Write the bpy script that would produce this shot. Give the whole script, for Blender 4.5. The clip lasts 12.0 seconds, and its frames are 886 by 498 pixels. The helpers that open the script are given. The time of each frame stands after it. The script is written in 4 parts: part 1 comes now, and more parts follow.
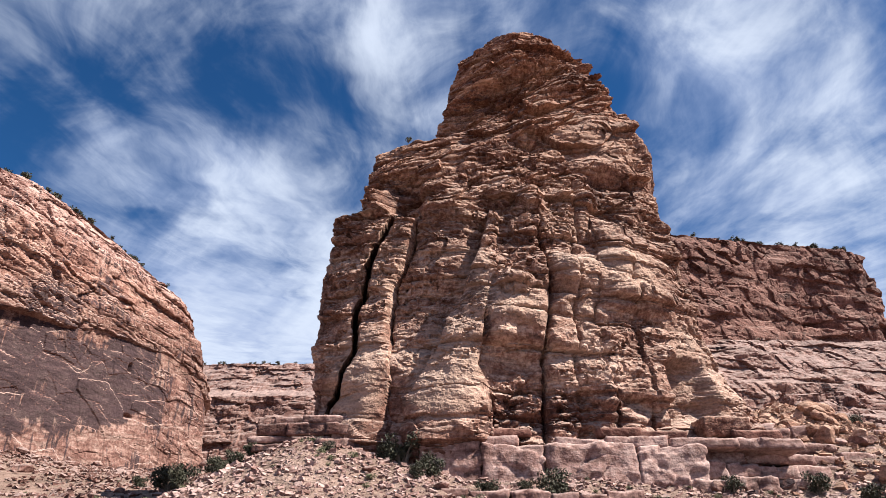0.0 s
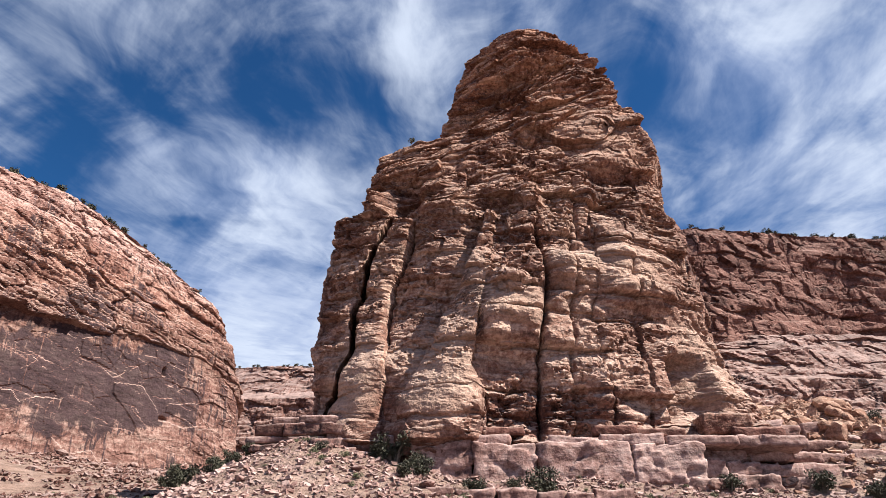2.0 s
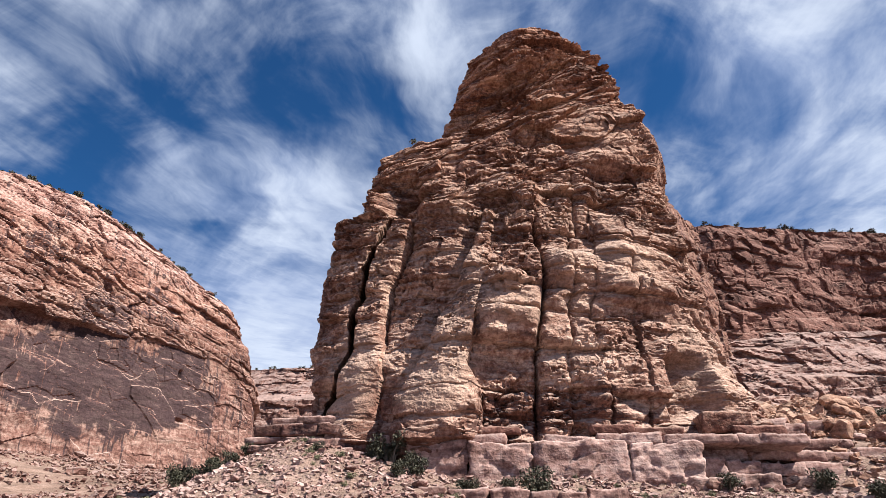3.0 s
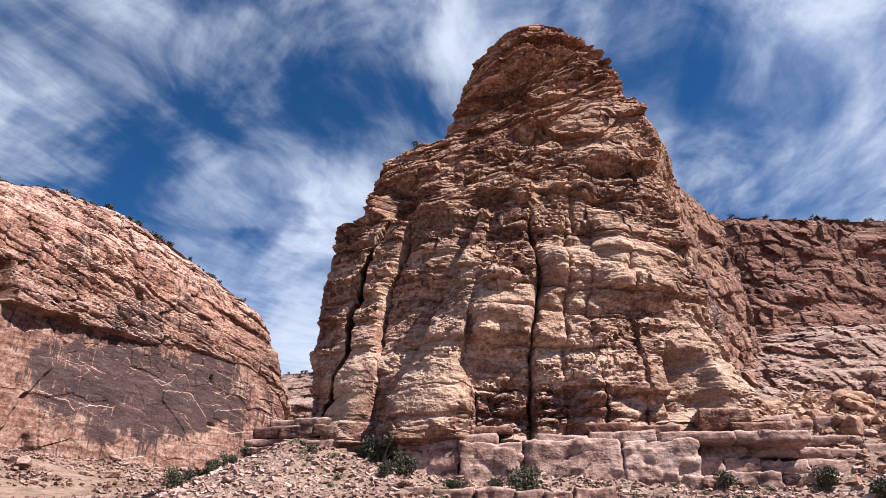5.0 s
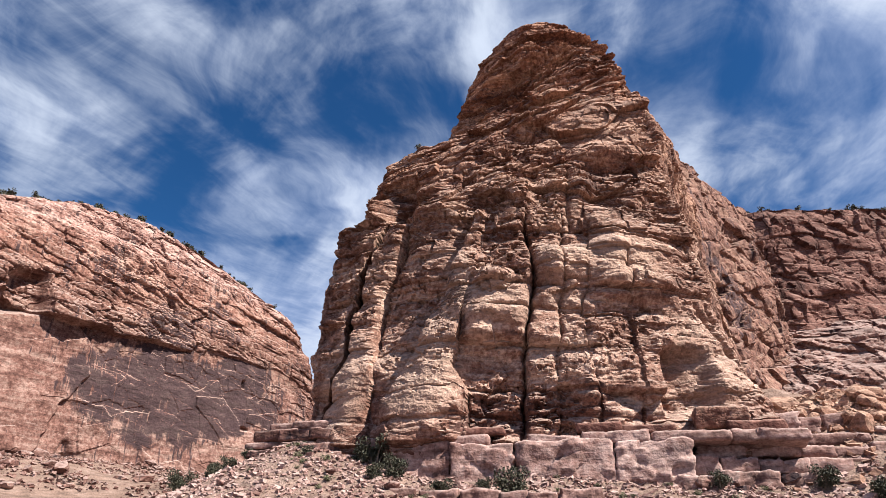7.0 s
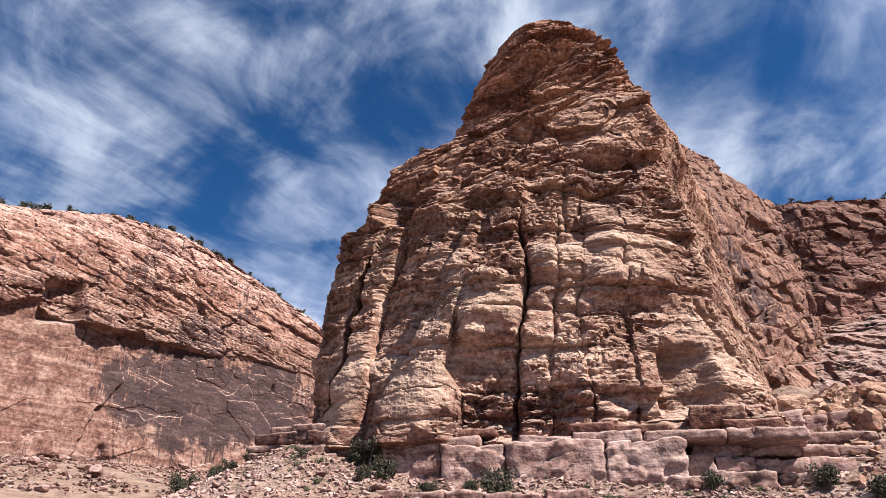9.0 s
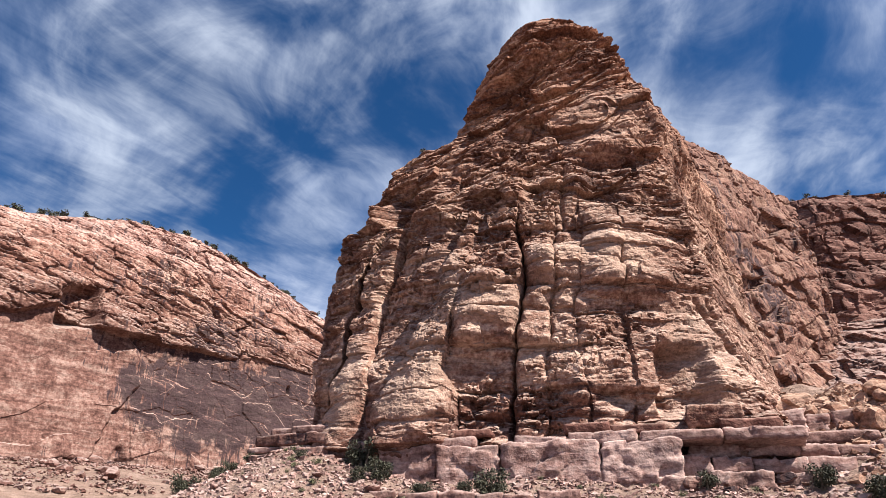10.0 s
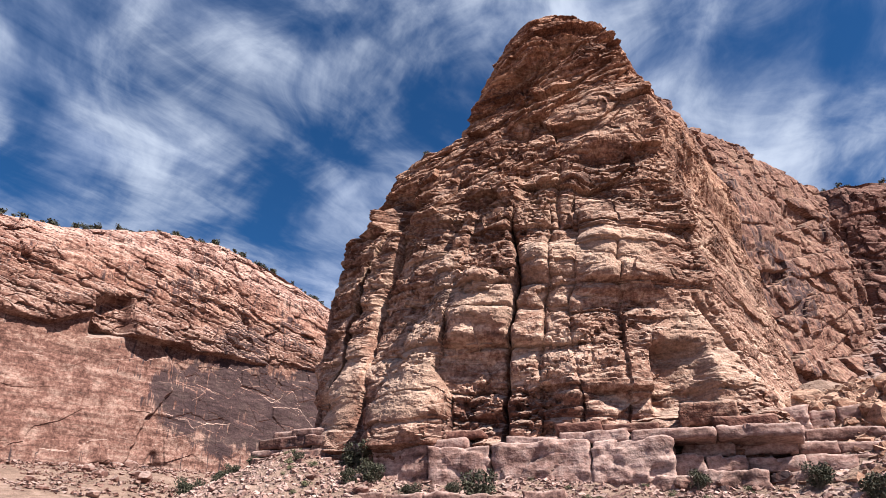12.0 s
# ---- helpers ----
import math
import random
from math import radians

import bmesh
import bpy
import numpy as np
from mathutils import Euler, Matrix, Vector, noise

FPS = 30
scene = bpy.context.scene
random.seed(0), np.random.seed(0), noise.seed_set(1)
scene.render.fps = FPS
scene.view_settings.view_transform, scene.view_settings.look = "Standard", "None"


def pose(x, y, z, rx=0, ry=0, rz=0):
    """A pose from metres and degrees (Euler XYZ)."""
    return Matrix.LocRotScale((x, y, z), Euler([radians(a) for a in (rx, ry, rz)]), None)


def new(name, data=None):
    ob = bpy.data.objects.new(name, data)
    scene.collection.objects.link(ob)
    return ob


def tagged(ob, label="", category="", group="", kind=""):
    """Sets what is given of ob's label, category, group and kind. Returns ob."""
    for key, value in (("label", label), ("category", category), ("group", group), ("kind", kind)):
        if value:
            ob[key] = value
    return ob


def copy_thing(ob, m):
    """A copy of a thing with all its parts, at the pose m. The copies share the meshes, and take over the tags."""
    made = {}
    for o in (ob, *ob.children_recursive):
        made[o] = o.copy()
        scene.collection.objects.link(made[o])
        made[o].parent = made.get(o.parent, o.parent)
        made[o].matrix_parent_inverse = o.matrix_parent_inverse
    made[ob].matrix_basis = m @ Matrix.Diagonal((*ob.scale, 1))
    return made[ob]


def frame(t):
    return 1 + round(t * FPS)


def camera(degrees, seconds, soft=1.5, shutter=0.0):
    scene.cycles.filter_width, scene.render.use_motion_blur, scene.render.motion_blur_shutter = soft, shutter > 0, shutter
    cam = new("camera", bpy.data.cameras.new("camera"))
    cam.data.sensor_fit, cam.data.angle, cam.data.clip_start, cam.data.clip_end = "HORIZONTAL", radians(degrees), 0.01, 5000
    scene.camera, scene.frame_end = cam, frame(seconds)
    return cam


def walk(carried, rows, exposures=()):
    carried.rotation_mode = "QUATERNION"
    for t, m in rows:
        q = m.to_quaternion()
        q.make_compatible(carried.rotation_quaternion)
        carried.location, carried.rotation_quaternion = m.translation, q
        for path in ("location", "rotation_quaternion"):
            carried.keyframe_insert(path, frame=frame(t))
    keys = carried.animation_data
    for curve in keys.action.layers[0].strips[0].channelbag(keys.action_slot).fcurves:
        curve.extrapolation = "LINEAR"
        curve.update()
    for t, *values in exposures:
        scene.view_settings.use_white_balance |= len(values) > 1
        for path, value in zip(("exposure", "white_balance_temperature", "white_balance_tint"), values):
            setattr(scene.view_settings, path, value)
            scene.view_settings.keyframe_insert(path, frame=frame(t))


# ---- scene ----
cam = camera(70.7, 12.0, soft=0.5)
METRES, EYE, TILT, LEAN, TURN = 40.0, 1.7, 24.3, 0.0, 0.0
ROWS = [
    (0.0, 0.0, 0.0, 0.0, -0.0, 0.0, 0.0),
    (0.5, 0.039, -0.0009, -0.0008, 0.79, 0.03, 0.33),
    (1.0, 0.0834, -0.0013, -0.0021, 1.72, 0.03, 0.71),
    (1.5, 0.122, -0.0011, -0.0037, 2.51, 0.06, 1.03),
    (2.0, 0.1659, -0.0003, -0.0057, 3.4, 0.09, 1.4),
    (2.5, 0.2045, 0.0013, -0.0078, 4.18, 0.12, 1.73),
    (3.0, 0.2485, 0.004, -0.011, 5.07, 0.21, 2.13),
    (3.5, 0.2878, 0.0072, -0.0137, 5.86, 0.28, 2.48),
    (5.5, 0.4561, 0.0228, -0.0258, 9.26, 0.61, 4.09),
    (6.0, 0.4999, 0.0286, -0.0291, 10.17, 0.71, 4.49),
    (6.5, 0.5378, 0.0347, -0.0323, 10.96, 0.82, 4.84),
    (7.0, 0.5809, 0.042, -0.0363, 11.86, 0.97, 5.24),
    (9.0, 0.743, 0.0757, -0.0517, 15.27, 1.46, 6.65),
    (9.5, 0.7807, 0.0851, -0.0562, 16.07, 1.61, 6.98),
    (10.0, 0.824, 0.0961, -0.0615, 16.99, 1.75, 7.37),
    (10.5, 0.861, 0.1062, -0.0664, 17.82, 1.89, 7.72),
    (11.0, 0.9025, 0.1188, -0.0727, 18.73, 2.06, 8.11),
    (11.5, 0.9383, 0.1305, -0.0789, 19.52, 2.22, 8.46),
    (12.0, 0.9796, 0.1446, -0.0868, 20.44, 2.43, 8.87),
]
walk(cam, [(t, pose(0, 0, EYE, TILT, LEAN, TURN) @ pose(METRES * x, METRES * y, METRES * z, 90 + pitch, roll, yaw)) for t, x, y, z, yaw, pitch, roll in ROWS], [(0.0, 1.40), (12.0, 1.40)])

# ---- light ----
SUN = Vector((0.60, -0.13, 0.79)).normalized()
sun_el = math.asin(SUN.z)
sun_az = math.atan2(SUN.x, SUN.y)
lamp = bpy.data.lights.new("sun", "SUN")
lamp.energy, lamp.angle, lamp.color = 5.0, radians(0.6), (1.0, 0.93, 0.83)
sun = new("sun", lamp)
sun.rotation_euler = (-SUN).to_track_quat("-Z", "Y").to_euler()


class Nodes:
    """Short hand for node trees."""

    def __init__(self, tree):
        self.t = tree

    def add(self, kind):
        return self.t.nodes.new(kind)

    def link(self, a, b):
        self.t.links.new(a, b)

    def put(self, sock, v):
        if isinstance(v, bpy.types.NodeSocket):
            self.link(v, sock)
        else:
            sock.default_value = v

    def math(self, op, a, b=0.0, c=0.0, clamp=False):
        n = self.add("ShaderNodeMath")
        n.operation, n.use_clamp = op, clamp
        for s, v in zip(n.inputs, (a, b, c)):
            self.put(s, v)
        return n.outputs[0]

    def vec(self, op, a, b=(0, 0, 0)):
        n = self.add("ShaderNodeVectorMath")
        n.operation = op
        self.put(n.inputs[0], a)
        self.put(n.inputs[1], b)
        return n.outputs["Value"] if op in ("DOT_PRODUCT", "LENGTH", "DISTANCE") else n.outputs[0]

    def noise(self, v, scale, detail=5, rough=0.55, dist=0.0, lac=2.0):
        n = self.add("ShaderNodeTexNoise")
        self.put(n.inputs["Vector"], v)
        for k, x in (("Scale", scale), ("Detail", detail), ("Roughness", rough), ("Distortion", dist), ("Lacunarity", lac)):
            n.inputs[k].default_value = x
        return n.outputs["Fac"]

    def ramp(self, f, stops):
        n = self.add("ShaderNodeValToRGB")
        self.put(n.inputs[0], f)
        e = n.color_ramp.elements
        while len(e) < len(stops):
            e.new(0.5)
        for q, (p, c) in zip(e, stops):
            q.position = p
            q.color = (*c, 1) if isinstance(c, tuple) else (c, c, c, 1)
        return n.outputs[0]

    def step(self, f, lo, hi, a=0.0, b=1.0):
        n = self.add("ShaderNodeMapRange")
        n.interpolation_type = "SMOOTHSTEP"
        self.put(n.inputs[0], f)
        for s, v in zip(n.inputs[1:5], (lo, hi, a, b)):
            s.default_value = v
        return n.outputs[0]

    def mix(self, f, a, b, mode="MIX"):
        n = self.add("ShaderNodeMix")
        n.data_type, n.blend_type = "RGBA", mode
        for s, v in ((n.inputs[0], f), (n.inputs[6], a), (n.inputs[7], b)):
            self.put(s, (*v, 1) if isinstance(v, tuple) and len(v) == 3 else v)
        return n.outputs[2]

    def combine(self, x, y, z):
        n = self.add("ShaderNodeCombineXYZ")
        for s, v in zip(n.inputs, (x, y, z)):
            self.put(s, v)
        return n.outputs[0]


# ---- sky: clear blue with high streaky cloud ----
world = bpy.data.worlds.new("sky")
scene.world = world
world.use_nodes = True
world.node_tree.nodes.clear()
W = Nodes(world.node_tree)
sky = W.add("ShaderNodeTexSky")
sky.sky_type, sky.sun_disc = "NISHITA", False
sky.sun_elevation, sky.sun_rotation = sun_el, sun_az
sky.air_density, sky.dust_density, sky.ozone_density, sky.altitude = 1.0, 0.3, 3.0, 1500
ray_way = W.add("ShaderNodeTexCoord").outputs["Generated"]
sep = W.add("ShaderNodeSeparateXYZ")
W.link(ray_way, sep.inputs[0])
height = W.math("MAXIMUM", W.math("SUBTRACT", sep.outputs[2], 0.17), 0.06)
flat = W.combine(W.math("DIVIDE", sep.outputs[0], height), W.math("DIVIDE", sep.outputs[1], height), 0.0)
warp = W.noise(flat, 0.7, 4, 0.55)
streak_map = W.add("ShaderNodeMapping")
W.link(flat, streak_map.inputs[0])
streak_map.inputs["Rotation"].default_value = (0, 0, radians(8))
streak_map.inputs["Scale"].default_value = (1.0, 0.85, 1.0)
bank = W.noise(W.vec("ADD", streak_map.outputs[0], W.combine(warp, W.math("MULTIPLY", warp, 0.6), 3.1)), 1.25, 7, 0.52, 0.4)
thin_map = W.add("ShaderNodeMapping")
W.link(flat, thin_map.inputs[0])
thin_map.inputs["Rotation"].default_value = (0, 0, radians(-6))
thin_map.inputs["Scale"].default_value = (1.0, 0.24, 1.0)
wisps = W.noise(W.vec("ADD", thin_map.outputs[0], W.combine(W.math("MULTIPLY", warp, 0.35), 0.0, 0.0)), 3.6, 8, 0.62, 0.5)
blotch = W.noise(W.vec("ADD", ray_way, W.vec("MULTIPLY", W.combine(warp, warp, warp), (0.12, 0.0, 0.12))), 6.0, 7, 0.56, 0.5)
cover = W.math("ADD", W.math("MULTIPLY", bank, 0.30), W.math("ADD", W.math("MULTIPLY", wisps, 0.25), W.math("MULTIPLY", blotch, 0.56)))
low = W.step(sep.outputs[2], 0.42, 0.20, 0.0, 0.34)
cover = W.math("ADD", cover, low)
# thicker banks and clear gaps: way, breadth in degrees
BANKS = [(-0.397, 0.765, 0.508, 4), (-0.3, 0.79, 0.535, 3), (-0.514, 0.706, 0.487, 3), (-0.264, 0.835, 0.483, 4), (-0.38, 0.843, 0.381, 5), (-0.27, 0.887, 0.373, 5),
         (0.361, 0.709, 0.606, 4), (0.423, 0.659, 0.622, 4), (0.405, 0.766, 0.499, 3), (0.523, 0.676, 0.52, 3), (0.374, 0.819, 0.435, 4), (0.502, 0.737, 0.453, 3), (-0.09, 0.72, 0.686, 4),
         (-0.71, 0.36, 0.60, 5), (-0.635, 0.562, 0.53, 3), (-0.734, 0.489, 0.471, 3), (-0.53, 0.772, 0.351, 4), (0.15, 0.848, 0.508, 4), (0.033, 0.805, 0.592, 4), (0.48, 0.79, 0.38, 4)]
GAPS = [(-0.433, 0.78, 0.451, 2.5), (-0.284, 0.77, 0.568, 3), (-0.302, 0.73, 0.613, 4), (-0.127, 0.811, 0.57, 4), (-0.557, 0.68, 0.478, 2.5), (-0.453, 0.683, 0.573, 3), (-0.546, 0.722, 0.426, 3),
        (0.227, 0.687, 0.69, 3), (0.430, 0.800, 0.418, 2), (0.493, 0.716, 0.494, 2), (0.266, 0.743, 0.614, 2.5), (-0.175, 0.749, 0.639, 3), (-0.564, 0.606, 0.561, 4), (-0.738, 0.425, 0.523, 2.5),
        (-0.398, 0.605, 0.689, 5), (-0.593, 0.666, 0.452, 4), (0.111, 0.793, 0.599, 4), (0.0, 0.743, 0.67, 3), (0.225, 0.863, 0.455, 3), (-0.354, 0.671, 0.652, 4), (-0.69, 0.58, 0.435, 4), (-0.61, 0.53, 0.59, 4)]
bent = W.vec("ADD", ray_way, W.vec("MULTIPLY", W.vec("SUBTRACT", W.combine(warp, W.noise(flat, 0.9, 5, 0.6), W.noise(flat, 1.2, 5, 0.6)), (0.5, 0.5, 0.5)), (0.16, 0.16, 0.16)))
for (bx, by, bz, breadth), weight in [(p, 0.08) for p in BANKS] + [(p, -0.055) for p in GAPS]:
    near = W.step(W.vec("DISTANCE", bent, (bx, by, bz)), radians(breadth * 2.1), 0.0, 0.0, weight)
    cover = W.math("ADD", cover, near)
cloud = W.math("MULTIPLY", W.step(cover, 0.415, 0.80), 0.95)
blue = W.vec("MULTIPLY", sky.outputs[0], (0.36, 0.94, 1.42))
body = W.mix(W.step(W.math("ADD", W.math("MULTIPLY", wisps, 0.15), W.math("MULTIPLY", blotch, 0.85)), 0.36, 0.64), (5.8, 7.3, 11.0), (10.8, 12.1, 14.6))
colour = W.mix(cloud, blue, body)
back = W.add("ShaderNodeBackground")
back.inputs[1].default_value = 0.0268
W.link(colour, back.inputs[0])
W.link(back.outputs[0], W.add("ShaderNodeOutputWorld").inputs[0])


# ---- materials ----
def rock_material(name, deep, mid, pale, varnish, dust_and_sun, strata=0.5, stain=0.5, streak=0.3, bump=0.5, bed_tints=None, stains_and_shade=(), pale_and_lit=(), coarse=0.75):
    """Bedded sandstone: colour follows the beds, blotches and grain; level tops paler for dust and painted-in sunlight;
    dark desert varnish in streaks; placed dark patches for stains and shade.
    """
    m = bpy.data.materials.new(name)
    m.use_nodes = True
    N = Nodes(m.node_tree)
    bsdf = m.node_tree.nodes["Principled BSDF"]
    geo = N.add("ShaderNodeNewGeometry")
    pos = geo.outputs["Position"]
    nz = N.add("ShaderNodeSeparateXYZ")
    N.link(geo.outputs["Normal"], nz.inputs[0])
    wob = N.noise(pos, 0.06, 3)
    bed_v = N.vec("ADD", N.vec("MULTIPLY", pos, (0.03, 0.03, 0.55)), N.combine(0, 0, N.math("MULTIPLY", wob, 3.0)))
    beds = N.noise(bed_v, 1.0, 6, 0.62)
    blot = N.noise(pos, 0.11, 6, 0.6, 0.8)
    grain = N.noise(pos, 1.9 * coarse, 3, 0.7)
    f = N.math("ADD", N.math("MULTIPLY", beds, strata), N.math("ADD", N.math("MULTIPLY", blot, 1.0 - strata), N.math("MULTIPLY", N.math("SUBTRACT", grain, 0.5), 0.5)))
    col = N.ramp(f, [(0.34, deep), (0.48, mid), (0.62, pale)])
    if bed_tints:
        zpos = N.add("ShaderNodeSeparateXYZ")
        N.link(pos, zpos.inputs[0])
        level = N.math("DIVIDE", N.math("ADD", zpos.outputs[2], N.math("MULTIPLY", N.math("SUBTRACT", blot, 0.5), 14.0)), 120.0)
        col = N.mix(1.0, col, N.ramp(level, bed_tints), "MULTIPLY")
    for cx, cy, cz, rx, ry, rz, weight in pale_and_lit:
        far = N.vec("LENGTH", N.vec("DIVIDE", N.vec("SUBTRACT", pos, (cx, cy, cz)), (rx, ry, rz)))
        far = N.math("ADD", far, N.math("ADD", N.math("MULTIPLY", N.math("SUBTRACT", blot, 0.5), 1.4), N.math("MULTIPLY", N.math("SUBTRACT", beds, 0.5), 1.2)))
        col = N.mix(N.step(far, 1.2, 0.5, 0.0, weight), col, pale)
    run_v = N.vec("MULTIPLY", pos, (0.55, 0.55, 0.045))
    runs = N.noise(run_v, 1.0, 6, 0.6, 0.4)
    patch = N.noise(N.vec("ADD", pos, (31.0, 7.0, 5.0)), 0.055, 4, 0.55, 0.5)
    # shade of some hollows is painted in here too, with the varnish colour
    for cx, cy, cz, rx, ry, rz, weight in stains_and_shade:
        far = N.vec("LENGTH", N.vec("DIVIDE", N.vec("SUBTRACT", pos, (cx, cy, cz)), (rx, ry, rz)))
        patch = N.math("ADD", patch, N.step(N.math("ADD", far, N.math("ADD", N.math("MULTIPLY", N.math("SUBTRACT", runs, 0.5), 2.4), N.math("MULTIPLY", N.math("SUBTRACT", blot, 0.5), 1.6))), 1.3, 0.6, 0.0, weight))
    upright = N.step(N.math("ABSOLUTE", nz.outputs[2]), 0.55, 0.2)
    dark = N.math("MULTIPLY", N.math("MULTIPLY", N.step(N.math("ADD", N.math("MULTIPLY", runs, streak), N.math("MULTIPLY", patch, 1 - streak)), 0.535, 0.595), upright), stain)
    col = N.mix(dark, col, varnish)
    # level tops lightened: dust, plus brighter sunlit ledges put into the colour
    top = N.math("MULTIPLY", N.step(N.math("ADD", nz.outputs[2], N.math("MULTIPLY", N.math("SUBTRACT", grain, 0.5), 0.6)), 0.38, 0.85), 0.62)
    col = N.mix(top, col, dust_and_sun)
    pits = N.noise(pos, 1.1 * coarse, 3, 0.6)
    col = N.mix(N.step(pits, 0.66, 0.74, 0.0, 0.45), col, deep)
    speck = N.noise(N.vec("MULTIPLY", pos, (1.0, 1.0, 1.6)), 3.2 * coarse, 1.5, 0.7)
    col = N.mix(1.0, col, N.ramp(speck, [(0.32, 0.72), (0.48, 1.0), (0.70, 1.15)]), "MULTIPLY")
    lines = N.noise(N.vec("ADD", N.vec("MULTIPLY", pos, (0.22 * coarse, 0.22 * coarse, 2.6 * coarse)), N.combine(0, 0, N.math("MULTIPLY", blot, 5.0))), 1.0, 2, 0.65)
    col = N.mix(0.8, col, N.ramp(lines, [(0.34, 0.60), (0.5, 1.0), (0.68, 1.22)]), "MULTIPLY")
    col = N.mix(1.0, col, (0.77, 0.755, 0.768), "MULTIPLY")
    N.link(col, bsdf.inputs["Base Color"])
    bsdf.inputs["Roughness"].default_value = 0.92
    bsdf.inputs["Specular IOR Level"].default_value = 0.2
    h = N.math("ADD", N.math("MULTIPLY", grain, 0.55), N.math("ADD", N.math("MULTIPLY", lines, 0.35), N.math("MULTIPLY", N.noise(pos, 0.8, 3, 0.65), 0.5)))
    b = N.add("ShaderNodeBump")
    b.inputs["Strength"].default_value, b.inputs["Distance"].default_value = bump, 0.8
    N.link(h, b.inputs["Height"])
    N.link(b.outputs[0], bsdf.inputs["Normal"])
    return m


def plant_material(name, dark, light):
    m = bpy.data.materials.new(name)
    m.use_nodes = True
    N = Nodes(m.node_tree)
    bsdf = m.node_tree.nodes["Principled BSDF"]
    geo = N.add("ShaderNodeNewGeometry")
    f = N.math("ADD", N.math("MULTIPLY", geo.outputs["Random Per Island"], 0.6), N.math("MULTIPLY", N.noise(geo.outputs["Position"], 2.0, 3), 0.4))
    N.link(N.mix(f, dark, light), bsdf.inputs["Base Color"])
    bsdf.inputs["Roughness"].default_value = 0.8
    return m


# dark varnish on the wall, and cleaner rock where it has flaked: place, reach, weight
VARNISH = [(-170, 205, 102, 30, 16, 10, 0.22), (-150, 262, 96, 30, 14, 10, 0.24), (-154, 232, 55, 40, 42, 19, 0.5), (-140, 268, 58, 30, 22, 17, 0.5), (-154, 236, 86, 30, 14, 12, 0.45), (-140, 275, 74, 30, 12, 8, 0.4), (-128, 290, 62, 30, 14, 20, 0.2), (-182, 165, 50, 40, 34, 40, -0.4), (66, 190, 62, 14, 18, 16, 0.28), (58, 170, 75, 10, 12, 14, 0.2)]
# varnish low down, shade painted into three upper hollows, cleaner rock on the ribs
STAINS_AND_SHADE = [(26, 88, 17.5, 4, 6, 3.5, 0.35), (10, 88, 15, 6, 6, 2.0, 0.35), (8, 112, 87, 9, 12, 7, 0.25), (28, 98, 54, 4, 8, 6, 0.25), (-9, 108, 60, 3, 9, 6, 0.3), (-2, 86, 24, 7, 8, 10, -0.4), (-13, 92, 26, 6, 8, 11, -0.4), (33, 95, 38, 8, 8, 8, -0.3)]
# paler rock on ribs and bulges; the alcove entry paints in its sunlit side
PALE_AND_LIT = [(-13, 92, 22, 4.5, 9, 9, 0.95), (0.5, 86, 23, 6, 9, 10, 0.95), (5, 90, 36, 3.5, 8, 7, 0.8), (11, 90, 33, 6, 8, 4.5, 0.8), (31, 92, 41, 8, 8, 5.5, 0.8), (21, 92, 41, 4, 8, 3, 0.7), (22, 91, 36, 4, 8, 8, 0.35), (41, 97, 25, 6, 9, 9, 0.5), (37, 92, 19, 3, 6, 3, 0.7), (32, 103, 72, 8, 9, 8, 0.3)]
BUTTE_BEDS = [(0.0, (0.75, 0.70, 0.72)), (0.10, (0.80, 0.72, 0.72)), (0.135, (0.85, 0.75, 0.75)), (0.16, (1.30, 1.35, 1.38)), (0.30, (1.22, 1.24, 1.25)), (0.40, (1.0, 0.98, 0.96)), (0.62, (1.18, 1.06, 0.96)), (0.68, (1.18, 1.02, 0.90)), (1.0, (1.24, 1.06, 0.92))]
SANDSTONE = rock_material("butte_sandstone", (0.060, 0.029, 0.022), (0.192, 0.099, 0.072), (0.410, 0.282, 0.218), (0.055, 0.029, 0.027), (0.470, 0.355, 0.300), 0.5, 0.7, 0.35, 0.7, BUTTE_BEDS, STAINS_AND_SHADE, PALE_AND_LIT)
WEST_BEDS = [(0.0, (1.0, 1.0, 1.0)), (0.52, (1.0, 0.98, 0.98)), (0.60, (0.854, 0.815, 0.787)), (0.74, (0.90, 0.83, 0.78)), (0.84, (1.1, 0.98, 0.90)), (0.93, (1.30, 1.24, 1.18)), (1.0, (1.45, 1.48, 1.5))]
WEST = rock_material("varnished_sandstone", (0.078, 0.036, 0.029), (0.205, 0.108, 0.088), (0.37, 0.25, 0.21), (0.040, 0.027, 0.033), (0.40, 0.31, 0.275), 0.42, 0.85, 0.66, 0.5, WEST_BEDS, VARNISH, coarse=0.4)
CLIFF = rock_material("cliff_sandstone", (0.090, 0.043, 0.035), (0.180, 0.093, 0.078), (0.310, 0.203, 0.172), (0.037, 0.026, 0.031), (0.351, 0.270, 0.249), 0.4, 0.92, 0.45, 0.7, None, VARNISH, coarse=0.4)
FIN = rock_material("fin_sandstone", (0.089, 0.042, 0.034), (0.200, 0.100, 0.076), (0.296, 0.179, 0.134), (0.043, 0.027, 0.034), (0.311, 0.228, 0.193), 0.3, 0.85, 0.7, 0.6, None, VARNISH, coarse=0.4)
MESA = rock_material("mesa_sandstone", (0.068, 0.030, 0.024), (0.137, 0.061, 0.048), (0.223, 0.116, 0.093), (0.049, 0.025, 0.025), (0.307, 0.201, 0.171), 0.12, 0.6, 0.4, 0.7, coarse=0.4)
